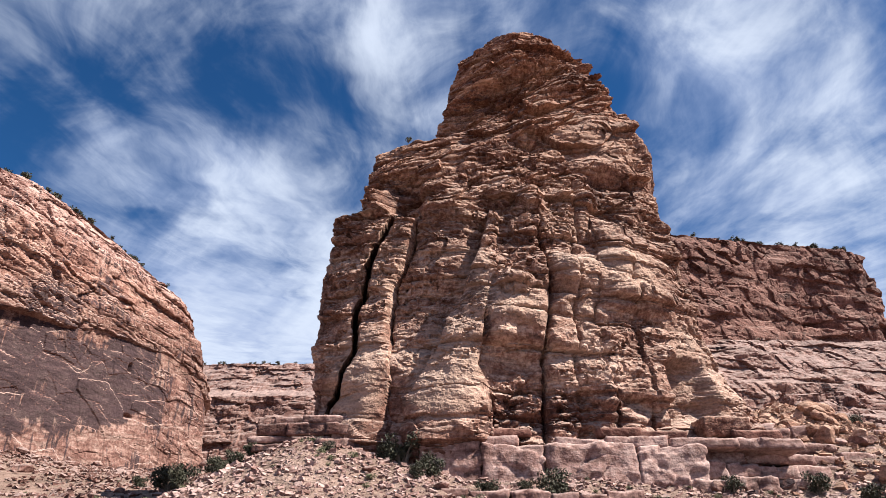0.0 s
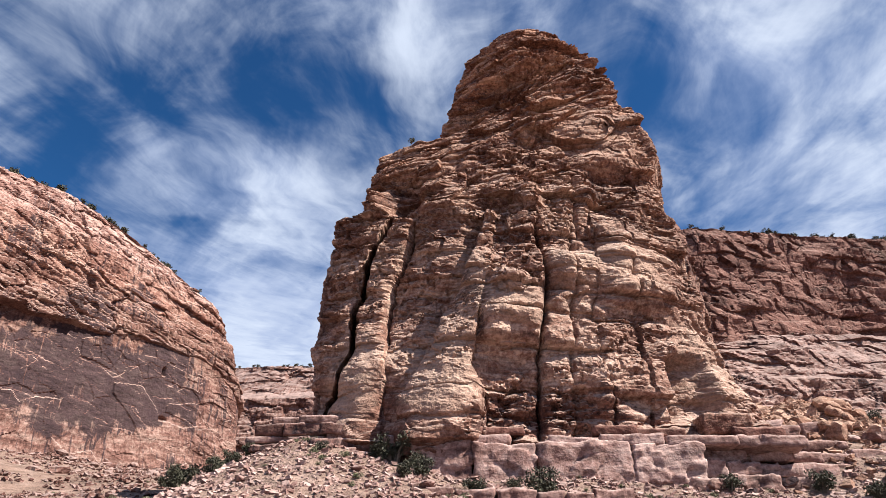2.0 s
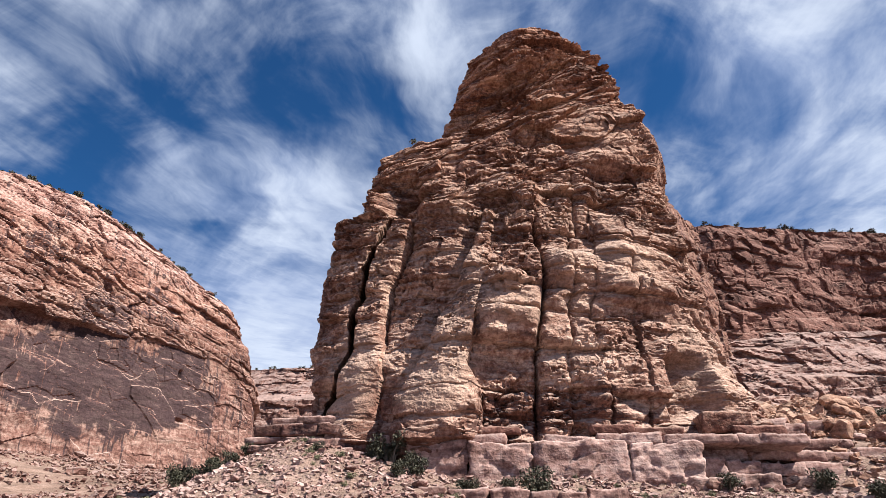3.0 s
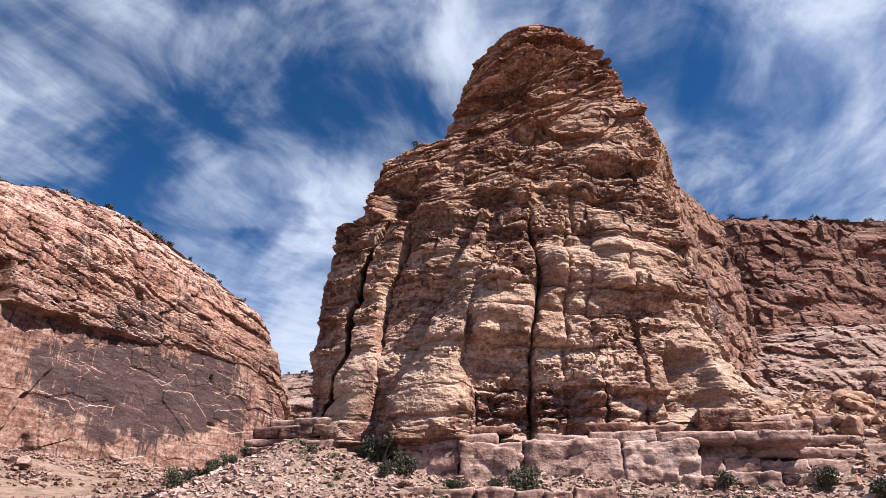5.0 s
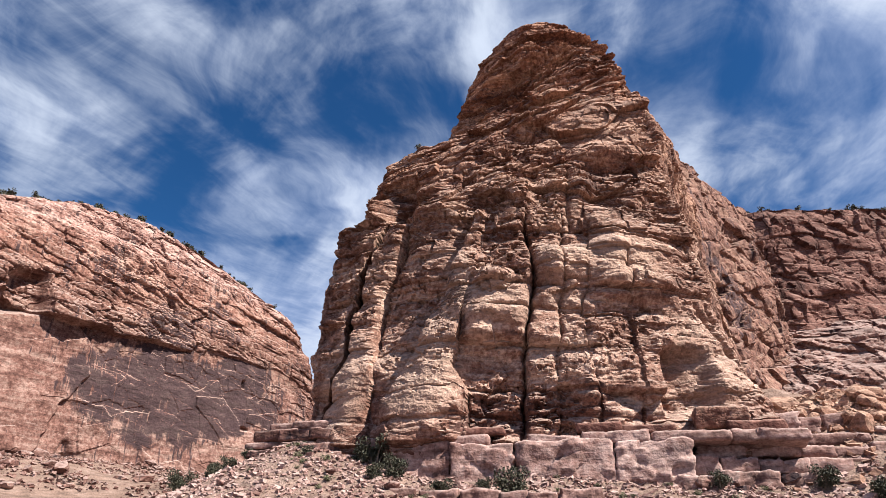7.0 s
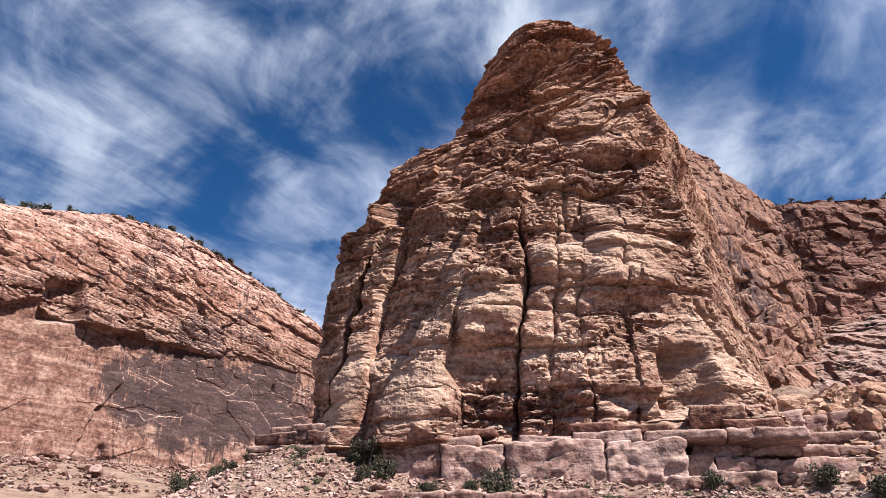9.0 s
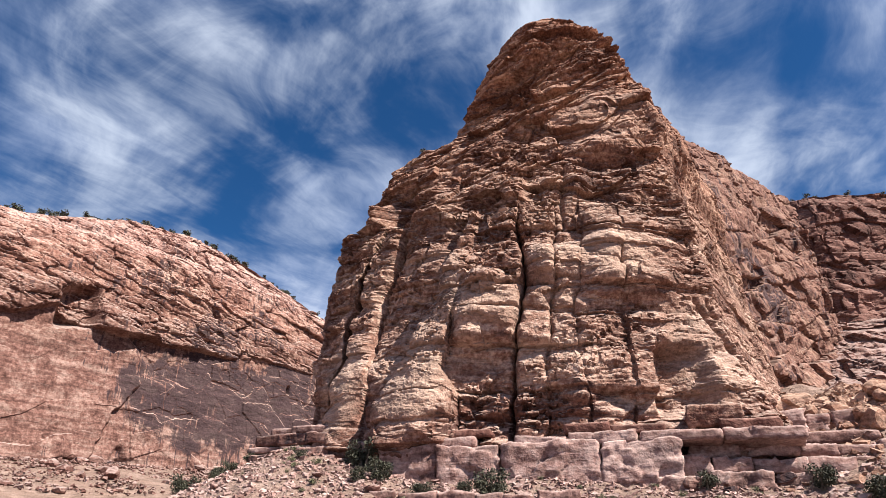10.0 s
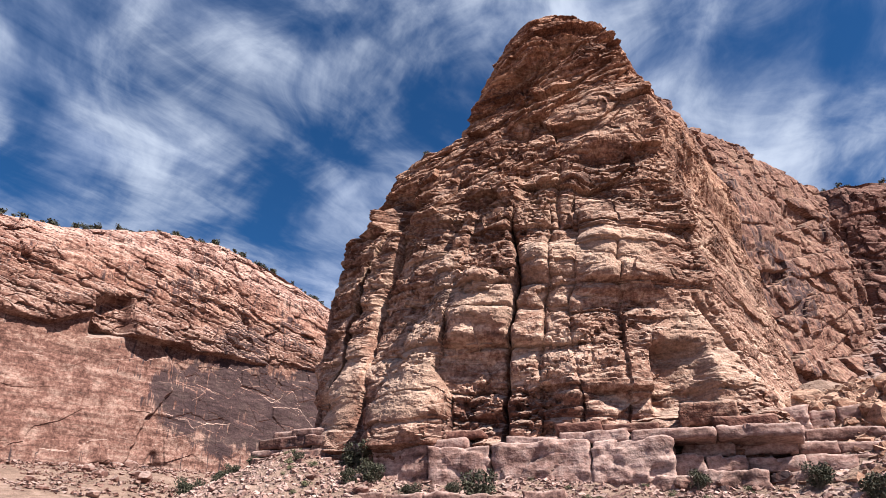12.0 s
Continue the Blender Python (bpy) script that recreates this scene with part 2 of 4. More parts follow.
BENCH = rock_material("bench_sandstone", (0.110, 0.054, 0.045), (0.290, 0.178, 0.155), (0.470, 0.340, 0.305), (0.057, 0.030, 0.028), (0.446, 0.335, 0.307), 0.5, 0.6, 0.5, 0.4, coarse=0.6)
TALUS = rock_material("talus_earth", (0.091, 0.055, 0.041), (0.195, 0.124, 0.100), (0.346, 0.254, 0.217), (0.105, 0.061, 0.051), (0.251, 0.177, 0.144), 0.1, 0.1, 0.3, 0.9)
CONE = rock_material("orange_talus", (0.12, 0.055, 0.038), (0.30, 0.165, 0.115), (0.44, 0.29, 0.22), (0.057, 0.030, 0.028), (0.42, 0.29, 0.22), 0.3, 0.3, 0.5, 0.6)
LEAF = plant_material("juniper_green", (0.012, 0.013, 0.007), (0.046, 0.046, 0.024))
SAGE = plant_material("sage_green", (0.05, 0.055, 0.03), (0.17, 0.165, 0.09))
BARK = plant_material("grey_bark", (0.06, 0.045, 0.035), (0.14, 0.11, 0.085))

# ---- noise over arrays ----
PERM = np.random.RandomState(5).permutation(256)
PERM = np.concatenate([PERM, PERM, PERM])
VALS = np.random.RandomState(6).uniform(-1, 1, 256)


def lattice(x, y, z):
    """Smooth value noise in -1..1."""
    xi, yi, zi = np.floor(x), np.floor(y), np.floor(z)
    fx, fy, fz = x - xi, y - yi, z - zi
    xi, yi, zi = xi.astype(np.int64) & 255, yi.astype(np.int64) & 255, zi.astype(np.int64) & 255
    fx, fy, fz = (q * q * q * (q * (q * 6 - 15) + 10) for q in (fx, fy, fz))

    def v(a, b, c):
        return VALS[PERM[PERM[PERM[(xi + a) & 255] + ((yi + b) & 255)] + ((zi + c) & 255)]]

    def l(p, q, f):
        return p + (q - p) * f

    return l(l(l(v(0, 0, 0), v(1, 0, 0), fx), l(v(0, 1, 0), v(1, 1, 0), fx), fy), l(l(v(0, 0, 1), v(1, 0, 1), fx), l(v(0, 1, 1), v(1, 1, 1), fx), fy), fz)


def fbm(x, y, z, octaves=4, gain=0.5):
    s, a = 0.0, 1.0
    for i in range(octaves):
        s = s + a * lattice(x * 2.03**i + 17.3 * i, y * 2.03**i + 5.1 * i, z * 2.03**i + 9.7 * i)
        a *= gain
    return s


def smooth(x, lo, hi):
    t = np.clip((x - lo) / (hi - lo), 0, 1)
    return t * t * (3 - 2 * t)


def cuts(seed, lo, hi, tmin, tmax):
    r = np.random.RandomState(seed)
    n = int((hi - lo) / tmin) + 2
    return lo + np.cumsum(r.uniform(tmin, tmax, n))


def bands(v, edges):
    """The number of the band in which v lies and how far through it."""
    i = np.clip(np.searchsorted(edges, v), 1, len(edges) - 1)
    return i, np.clip((v - edges[i - 1]) / (edges[i] - edges[i - 1]), 0, 1)


def beds(a, z, seed, thick, amp, joint=0.0, columns=(4.0, 9.0), wave=1.0, pillow=0.6, edges=None, lip=0.25):
    """How far bedded, jointed rock stands out at a metres along the face and height z: rounded beds between seams, cut into blocks by upright joints."""
    zz = z + wave * fbm(a * 0.035, z * 0.02, z * 0 + seed, 2) + 0.15 * wave * lattice(a * 0.35, z * 0.3, z * 0 + seed)
    i, f = bands(zz, cuts(seed, -60, 260, *thick) if edges is None else edges)
    round_z = 1 - np.abs(2 * f - 1) ** 6
    key = lattice(a * 0.06, i * 3.7, i * 0.0 + seed + 0.5)
    out = amp * (key + pillow * (round_z - 1) + lip * (f - 0.5))
    if joint:
        aa = a + 1.2 * fbm(a * 0.05, z * 0.09, z * 0 + seed + 3, 3) + 2.5 * lattice(i * 1.31, i * 0.0, i * 0.0 + seed)
        j, g = bands(aa, cuts(seed + 1, -400, 500, *columns))
        near = 1 - np.abs(2 * g - 1)
        width = (cuts(seed + 1, -400, 500, *columns)[j] - cuts(seed + 1, -400, 500, *columns)[j - 1]) * 0.5
        d = near * width
        there = smooth(lattice(j * 2.3, z * 0.07, j * 0.0 + seed), -0.45, 0.2)
        out = out - joint * there * (np.exp(-d / 0.35) + 0.6 * np.exp(-d / 1.4)) + 0.5 * joint * lattice(j * 5.1, i * 2.9, i * 0.0 + seed)
    return out


def facets(a, z, seed, size, tall, amp, tilt=0.25, seam=0.0):
    """Broken rock: cells about size wide and tall high, each a plane of its own depth and tilt."""
    u = a / size + 0.25 * fbm(a / size * 0.6, z / tall * 0.6, a * 0 + seed, 2)
    v = z / tall + 0.25 * fbm(a / size * 0.6, z / tall * 0.6, a * 0 + seed + 7.7, 2)
    ui, vi = np.floor(u).astype(np.int64), np.floor(v).astype(np.int64)
    best = np.full(u.shape, 9.0)
    second = np.full(u.shape, 9.0)
    value = np.zeros(u.shape)
    for du in (-1, 0, 1):
        for dv in (-1, 0, 1):
            cu, cv = ui + du, vi + dv
            h = PERM[PERM[(cu + seed) & 255] + (cv & 255)]
            pu, pv = cu + 0.5 + 0.42 * VALS[h], cv + 0.5 + 0.42 * VALS[PERM[h]]
            d = (u - pu) ** 2 + (v - pv) ** 2
            w = amp * VALS[PERM[h + 50]] + tilt * size * VALS[PERM[h + 90]] * (u - pu) + tilt * tall * VALS[PERM[h + 130]] * (v - pv)
            hit = d < best
            second = np.where(hit, best, np.minimum(second, d))
            value = np.where(hit, w, value)
            best = np.where(hit, d, best)
    if seam:
        value = value - seam * np.exp(-(np.sqrt(second) - np.sqrt(best)) / 0.10)
    return value


def rough(P, scale, amp, octaves=5, gain=0.55, squash=1.6):
    return amp * fbm(P[..., 0] / scale, P[..., 1] / scale, P[..., 2] / scale * squash, octaves, gain)


def pits(P, scale, amp):
    v = fbm(P[..., 0] / scale + 40, P[..., 1] / scale, P[..., 2] / scale * 1.8, 3)
    return -amp * smooth(v, 0.35, 0.75)


def grid_mesh(name, P, material, wrap=False, flip=False):
    """A mesh from a grid of places P[row, column]."""
    nv, nu = P.shape[:2]
    idx = np.arange(nv * nu).reshape(nv, nu)
    if wrap:
        idx = np.concatenate([idx, idx[:, :1]], 1)
    q = np.stack([idx[:-1, :-1], idx[:-1, 1:], idx[1:, 1:], idx[1:, :-1]], -1).reshape(-1, 4)
    if flip:
        q = q[:, ::-1]
    me = bpy.data.meshes.new(name)
    me.vertices.add(nv * nu)
    me.vertices.foreach_set("co", P.reshape(-1).astype(np.float32))
    me.loops.add(q.size)
    me.loops.foreach_set("vertex_index", q.reshape(-1).astype(np.int32))
    me.polygons.add(len(q))
    me.polygons.foreach_set("loop_start", np.arange(0, q.size, 4, dtype=np.int32))
    me.polygons.foreach_set("use_smooth", np.zeros(len(q), dtype=bool))
    me.update(calc_edges=True)
    me.materials.append(material)
    return me


def part(name, me, parent, label=""):
    ob = new(name, me)
    ob.parent = parent
    return tagged(ob, label)


# ---- ground ----
def line_distance(x, y, pts):
    d = np.full(np.shape(x), 1e9)
    for (ax, ay), (bx, by) in zip(pts, pts[1:]):
        t = np.clip(((x - ax) * (bx - ax) + (y - ay) * (by - ay)) / ((bx - ax) ** 2 + (by - ay) ** 2), 0, 1)
        d = np.minimum(d, np.hypot(x - ax - t * (bx - ax), y - ay - t * (by - ay)))
    return d


LEFT_FOOT = [(-196, 90), (-180, 165), (-150, 232), (-128, 300), (-150, 360)]
RIGHT_FOOT = [(62, 150), (80, 205), (110, 215), (190, 212), (330, 190)]


def ground_height(x, y):
    x, y = np.asarray(x, float), np.asarray(y, float)
    z = 2.6 * smooth(y, 15, 74) + 0.05 * np.clip(y - 74, 0, 400) + 0.015 * np.clip(-y, -60, 0)
    left = 26.5 - 0.30 * line_distance(x, y, LEFT_FOOT)
    right = 29 - 0.42 * line_distance(x, y, RIGHT_FOOT)
    cone_l = 11.4 - 0.58 * np.hypot((x + 12) * 0.75, y - 86)
    cone_r = 24.0 - 0.62 * np.hypot((x - 62) * 0.75, (y - 117))
    apron = 8.0 - 0.36 * line_distance(x, y, [(-10, 89), (15, 87), (36, 91), (50, 98)])
    side = 15.5 - 0.5 * line_distance(x, y, [(-17, 93), (-22, 125), (-26, 170)])
    valley = 8 + 0.12 * (y - 140)
    for h in (left, right, cone_l, cone_r, apron, side, valley):
        k = 2.0
        z = np.maximum(z, h) + k * np.exp(-np.abs(z - h) / k) * 0.35
    return z + 1.8 * smooth(y, 95, 130) * fbm(x * 0.035, y * 0.035, x * 0 + 8, 4) + 0.5 * fbm(x * 0.09, y * 0.09, x * 0, 4) + 0.22 * fbm(x * 0.6, y * 0.6, x * 0 + 3, 3)


def axis(fine_lo, fine_hi, step, far):
    a = np.arange(fine_lo, fine_hi, step)
    s = [step]
    while sum(s) < far:
        s.append(s[-1] * 1.22)
    out = np.cumsum(s)
    return np.concatenate([fine_lo - out[::-1], a, fine_hi + out])


gx, gy = axis(-75, 80, 0.42, 2600), axis(58, 118, 0.42, 2600)
GX, GY = np.meshgrid(gx, gy)
GZ = ground_height(GX, GY)
ground = new("ground", grid_mesh("ground", np.stack([GX, GY, GZ], -1), TALUS))
tagged(ground, "dry tan gravel and talus slope below the cliffs", "ground", kind="structure")

# ---- butte ----
# height, left corner x y, right corner x y, y of the front's middle
LEVELS = np.array([
    (1, -22, 93, 53, 98, 89.5), (12.2, -21, 94, 51, 101, 88.0), (12.6, -21, 94, 51, 101, 86.9), (16, -20, 94.5, 49, 101, 87.5), (18, -20, 94.5, 48, 101, 87.8), (23, -20.5, 95.5, 46.5, 102, 88.0),
    (33, -21, 97, 44, 102.5, 90.2), (42, -20.5, 98.5, 43, 103, 91.4), (53, -19.8, 101, 41.5, 103.5, 94), (55.5, -15.2, 103, 41, 104, 95.2),
    (69, -15, 108, 40, 105, 101), (75.5, -13.4, 110.5, 39, 107.5, 104), (76.6, -4.0, 112, 37.8, 109, 105.6), (79, -2.6, 114, 37.4, 110, 107.4), (88, 0.2, 118, 35, 112, 109.8),
    (97, 0.9, 122, 33.6, 116, 112.5), (104, 2.6, 125, 32.6, 119, 115), (112, 4.6, 128, 31.0, 122, 118.5), (113.4, 4.4, 128.5, 30, 123, 119.5), (114.4, 9.0, 128.5, 28.6, 124, 121), (116.0, 12, 129, 24.0, 125, 123)])


BED_EDGES = np.array([-40, 2, 7, 12.3, 15.9, 19.6, 26.4, 32.0, 35.8, 38.6, 42.7, 46.2, 51.8, 55.2, 59, 63.5, 67, 71.5, 75, 78, 83, 88, 92.5, 97, 101, 105.5, 110, 114.5, 119, 200])
# upright joints of the front: heights, places along the face, depth, half width
JOINTS = [
    ((13, 19, 22, 27.5, 34, 42, 47, 54), (-18.2, -17.1, -15.2, -13.6, -13.4, -12.3, -10.9, -8.6), 9.0, 0.52),
    ((13, 18, 30, 38, 45, 52), (-7.0, -7.5, -8.7, -8.5, -6.2, -4.5), 1.3, 0.35),
    ((13, 19, 27.6, 37, 44, 52), (-5.4, -4.3, -0.6, 3.5, 6.3, 8.0), 0.2, 0.5),
    ((13, 19, 22.8, 28, 34, 39.5, 52), (6.6, 6.8, 5.0, 5.5, 6.8, 8.4, 10.0), 0.35, 0.4),
    ((12, 21.6, 30.4, 39, 48), (14.8, 15.3, 16.0, 16.6, 15.8), 2.0, 0.28),
    ((13, 19, 27, 36, 42, 50), (19.6, 20.2, 20.4, 20.9, 21.2, 22.0), 0.5, 0.25),
    ((13, 18.5, 22.5, 30.5, 36, 43, 50), (25.6, 25.5, 24.7, 24.1, 24.7, 25.3, 26.0), 0.7, 0.3),
    ((13, 18.7, 23, 31, 38, 45), (31.4, 31.3, 31.1, 30.6, 30.7, 31.5), 0.4, 0.3)]
# how far each column between those joints stands out: low down, and at the height of the bulges
COLUMNS_LOW = np.array((0.2, 0.6, -0.6, 1.1, -1.0, -0.3, -0.7, -0.2, 0.5))
COLUMNS_MID = np.array((0.2, -0.2, -2.0, 0.9, 0.9, -0.2, -0.6, 0.3, 0.6))


def bump(a, z, ca, cz, ra, rz, amp, power=2.0):
    return amp * np.exp(-(np.abs((a - ca) / ra) ** power) - np.abs((z - cz) / rz) ** power)


def crack(a, z, a0, z0, a1, z1, depth, width, wander=0.5):
    """A cleft in the face from (a0, z0) up to (a1, z1)."""
    t = (z - z0) / (z1 - z0)
    c = a0 + (a1 - a0) * t + wander * fbm(z * 0.22, z * 0 + a0, z * 0, 2)
    on = smooth(t, -0.03, 0.06) * (1 - smooth(t, 0.9, 1.05))
    return -depth * on * np.exp(-(np.abs((a - c) / width) ** 1.3))


def butte_body(n_side=80, n_front=540, n_flank=150, n_back=30, rows=720):
    zr = LEVELS[:, 0]
    seg = np.concatenate([[0], np.cumsum(np.hypot(np.diff(zr), np.diff(LEVELS[:, 5]) + 0.5 * np.abs(np.diff(LEVELS[:, 1]))))])
    s = np.linspace(0, seg[-1], rows)
    z, xl, yl, xr, yr, yf = (np.interp(s, seg, LEVELS[:, k]) for k in range(6))
    depth = np.interp(z, [0, 60, 78, 118], [62, 55, 46, 8])
    rows_out = []
    for k in range(rows):
        w = np.linspace(0, 1, n_front, endpoint=False)
        bul = (yl[k] + yr[k]) / 2 - yf[k]
        front = np.stack([xl[k] + (xr[k] - xl[k]) * w, yl[k] + (yr[k] - yl[k]) * w - bul * (1 - np.abs(2 * w - 1) ** 2.2)], -1)
        br = np.array([xr[k] + 0.28 * depth[k], yr[k] + depth[k]])
        bl = np.array([xl[k] + 6 + 0.2 * depth[k], yl[k] + depth[k] * 0.9])
        fl, fr = np.array([xl[k], yl[k]]), np.array([xr[k], yr[k]])
        t1 = np.linspace(0, 1, n_flank, endpoint=False)[:, None]
        t2 = np.linspace(0, 1, n_back, endpoint=False)[:, None]
        t3 = np.linspace(0, 1, n_side, endpoint=False)[:, None] ** 0.7
        rows_out.append(np.concatenate([front, fr + (br - fr) * t1, br + (bl - br) * t2, bl + (fl - bl) * t3]))
    XY = np.stack(rows_out)
    # round the corners along each ring
    for _ in range(10):
        XY = 0.5 * XY + 0.25 * (np.roll(XY, 1, 1) + np.roll(XY, -1, 1))
    Z = np.repeat(z[:, None], XY.shape[1], 1)
    P = np.concatenate([XY, Z[..., None]], -1)
    d = np.roll(XY, -1, 1) - np.roll(XY, 1, 1)
    nrm = np.stack([d[..., 1], -d[..., 0]], -1)
    nrm /= np.maximum(np.linalg.norm(nrm, axis=-1, keepdims=True), 1e-6)
    for _ in range(6):
        nrm = 0.5 * nrm + 0.25 * (np.roll(nrm, 1, 1) + np.roll(nrm, -1, 1))
    front_mask = smooth(-nrm[..., 1], 0.3, 0.7)
    # metres along the face: x on the front, then on round each corner
    span = np.linalg.norm(np.diff(XY, axis=1, append=XY[:, :1]), axis=-1)
    run = np.cumsum(span, 1)
    A = XY[..., 0].copy()
    A[:, n_front:] = XY[:, n_front:n_front + 1, 0] + run[:, n_front - 1:-1] - run[:, n_front - 1:n_front]
    west_from = n_front + n_flank + n_back
    A[:, west_from:] = XY[:, :1, 0] - (run[:, -1:] - run[:, west_from - 1:-1])
    wide_front = smooth(-nrm[..., 1], -0.25, 0.2)
    zt = Z - 0.12 * (XY[..., 0] - 5) * smooth(Z, 55, 76)
    low_z = smooth(zt, 54, 46)
    high_z = 1 - low_z
    m = front_mask
    # columns between the upright joints, each a stack of rounded blocks
    sway = 0.45 * fbm(A * 0.12, zt * 0.22, A * 0 + 4, 3)
    places = np.stack([np.interp(zt, hs, xs) for hs, xs, _, _ in JOINTS], -1) + sway[..., None]
    j = (A[..., None] > places).sum(-1)
    padded = np.concatenate([np.full(A.shape + (1,), -26.0), places, np.full(A.shape + (1,), 47.0)], -1)
    left = np.take_along_axis(padded, j[..., None], -1)[..., 0]
    right = np.take_along_axis(padded, j[..., None] + 1, -1)[..., 0]
    g = np.clip((A - left) / np.maximum(right - left, 0.5), 0, 1)
    i, f = bands(zt + fbm(A * 0.035, zt * 0.02, A * 0 + 11, 2) + 0.9 * lattice(j * 3.1, A * 0, A * 0 + 2), BED_EDGES)
    seam_on = smooth(fbm(A * 0.06, zt * 0.15, A * 0 + 19, 2), -0.35, 0.45)
    pillow = (1 - np.abs(2 * g - 1) ** 5) * np.clip(0.45 + 0.7 * (1 - np.abs(2 * f - 1) ** 5) * seam_on + 0.3 * (1 - f), 0, 1.2)
    mid_share = smooth(zt, 24, 33)
    proud = COLUMNS_LOW[j] * (1 - mid_share) + COLUMNS_MID[j] * mid_share
    column = proud + 0.6 * pillow + 0.5 * lattice(j * 3.3, i * 1.7, A * 0)
    main = beds(A, zt, 11, (3.5, 7.5), 0.9, 0.0, (4.5, 9.0), 1.0, 0.15 + 0.65 * seam_on, BED_EDGES, -0.3)
    out = main * (0.5 + 0.6 * low_z) + m * low_z * (column - 0.6)
    # pancake beds, stronger high up, that pinch out along the face
    patchy = smooth(fbm(A * 0.07, zt * 0.07, A * 0 + 31, 2), -0.4, 0.5)
    lens = smooth(fbm(A * 0.09, zt * 0.30, A * 0 + 52, 3), -0.5, 0.4)
    out += beds(A, zt, 23, (1.3, 3.0), 0.68, 0.10, (5.0, 12.0), 0.8, 0.7, None, -0.7) * (0.12 * low_z + high_z * (0.2 + 0.8 * lens) * (0.35 + 0.65 * m))
    out += beds(A, zt, 37, (0.35, 1.0), 0.20, 0.0, (1, 2), 0.6) * (0.22 + 0.3 * high_z * patchy + 0.3 * patchy)
    # broken faces
    S = A - 0.25 * zt * smooth(A, 14, 3) * low_z
    out += facets(S, zt, 3, 11.0, 5.0, 0.9, 0.20, 0.12) * (0.35 + 0.65 * high_z) * (0.5 + 0.5 * m) + facets(S, zt, 8, 4.2, 1.7, 0.34, 0.25, 0.12) * (0.10 + 0.4 * patchy + 0.5 * high_z) + facets(A, zt, 14, 1.5, 0.5, 0.11, 0.2) * (0.3 + 0.8 * patchy)
    out += rough(P, 9.0, 1.0, 3) + rough(P, 1.7, 0.20, 4) + pits(P, 1.1, 0.7) * patchy
    calm = m * np.exp(-((A - 40) / 7.0) ** 4 - ((Z - 27) / 10.0) ** 4)
    pale_ribs = m * np.exp(-np.abs((A + 4) / 11.0) ** 6 - np.abs((Z - 24) / 10.0) ** 6)
    out = (out * (1 - 0.6 * calm) * (1 - 0.45 * pale_ribs) + 0.45 * pale_ribs * m * low_z * (proud + 0.3 * pillow)) * (0.5 + 0.5 * m)
    # single forms of the front: pale rib, stacked blocks, bulges, hollows
    lean = A - 0.47 * (Z - 19)
    out += m * (bump(lean, Z, 1.0, 22, 4.6, 12, 1.5, 3)
                + bump(A, Z, 11, 29.3, 4.3, 2.9, 1.4, 6) + bump(A, Z, 10.8, 37.1, 2.6, 1.5, 1.5, 4) + bump(A, Z, 10.5, 21.8, 4.4, 3.6, -1.3, 4) + bump(A, Z, 11, 16.4, 4.0, 1.6, -0.8, 4)
                + bump(A, Z, 21.3, 40.0, 3.8, 2.9, 1.9, 5) + bump(A, Z, 31.8, 39.4, 6.6, 5.6, 2.4, 4) + bump(A, Z, 30, 46, 3, 2, 0.7) + bump(A, Z, 31, 32.4, 5.5, 1.3, -1.0, 4)
                + bump(A, Z, 27.6, 20.0, 2.6, 3.4, -1.0, 4) + bump(A, Z, 20.8, 17.6, 4.2, 2.4, 0.6, 3)
                + bump(A, Z, 37.2, 20.8, 3.2, 5.0, -3.6, 8) + bump(A, Z, 34.6, 26.4, 1.6, 1.5, 1.3, 4) + bump(A, Z, 39.5, 22.0, 1.8, 2.4, 0.9, 3)
                + bump(A, Z, -7.2, 57.5, 3.0, 5.6, -4.2, 4) + bump(A, Z, -11.6, 57, 1.5, 3.2, 1.8, 4) + bump(A, Z, -9.0, 66.0, 4.5, 1.8, 0.8, 4)
                + bump(A, Z, 30, 56.5, 3.6, 4.6, -2.6, 4) + bump(A, Z, 31, 63.0, 5.5, 1.8, 1.2, 4) + bump(A, Z, 15.0, 55.0, 1.8, 4.0, 1.1, 4) + bump(A, Z, 18.6, 54.0, 1.7, 4.2, -0.9, 4)
                + bump(A, Z, 24, 57.5, 3.2, 1.4, -0.9, 4))
    # cap: a dark hollow band under a jutting bed, and a smooth hollow near its top
    slope_z = Z - 0.42 * (A - 2)
    out += m * (-2.6 * smooth(A, -4, 3) * smooth(A, 31, 22) * np.exp(-np.abs((slope_z - 84.5) / 4.6) ** 4) + 1.5 * smooth(A, -2, 4) * smooth(A, 32, 24) * np.exp(-np.abs((slope_z - 91.0) / 1.6) ** 2)
                + bump(A, Z, 27, 103.5, 3.2, 2.6, -1.8, 4) + bump(A, Z, 25, 107.5, 7, 1.3, 1.0, 4))
    out += m * high_z * 0.5 * np.exp(-np.abs((slope_z - 84.5) / 5.0) ** 4) * facets(A - 0.9 * Z, Z, 61, 1.6, 9.0, 1.0, 0.3, 0.3)
    # brow on the corner towards the mesa
    corner = smooth(nrm[..., 0], 0.15, 0.55) * smooth(nrm[..., 1], 0.6, 0.1)
    out += corner * (1.3 * np.exp(-np.abs((Z - 68) / 3.4) ** 4) - 1.2 * np.exp(-np.abs((Z - 62) / 2.0) ** 2) + 0.9 * np.exp(-np.abs((Z - 77) / 1.4) ** 4))
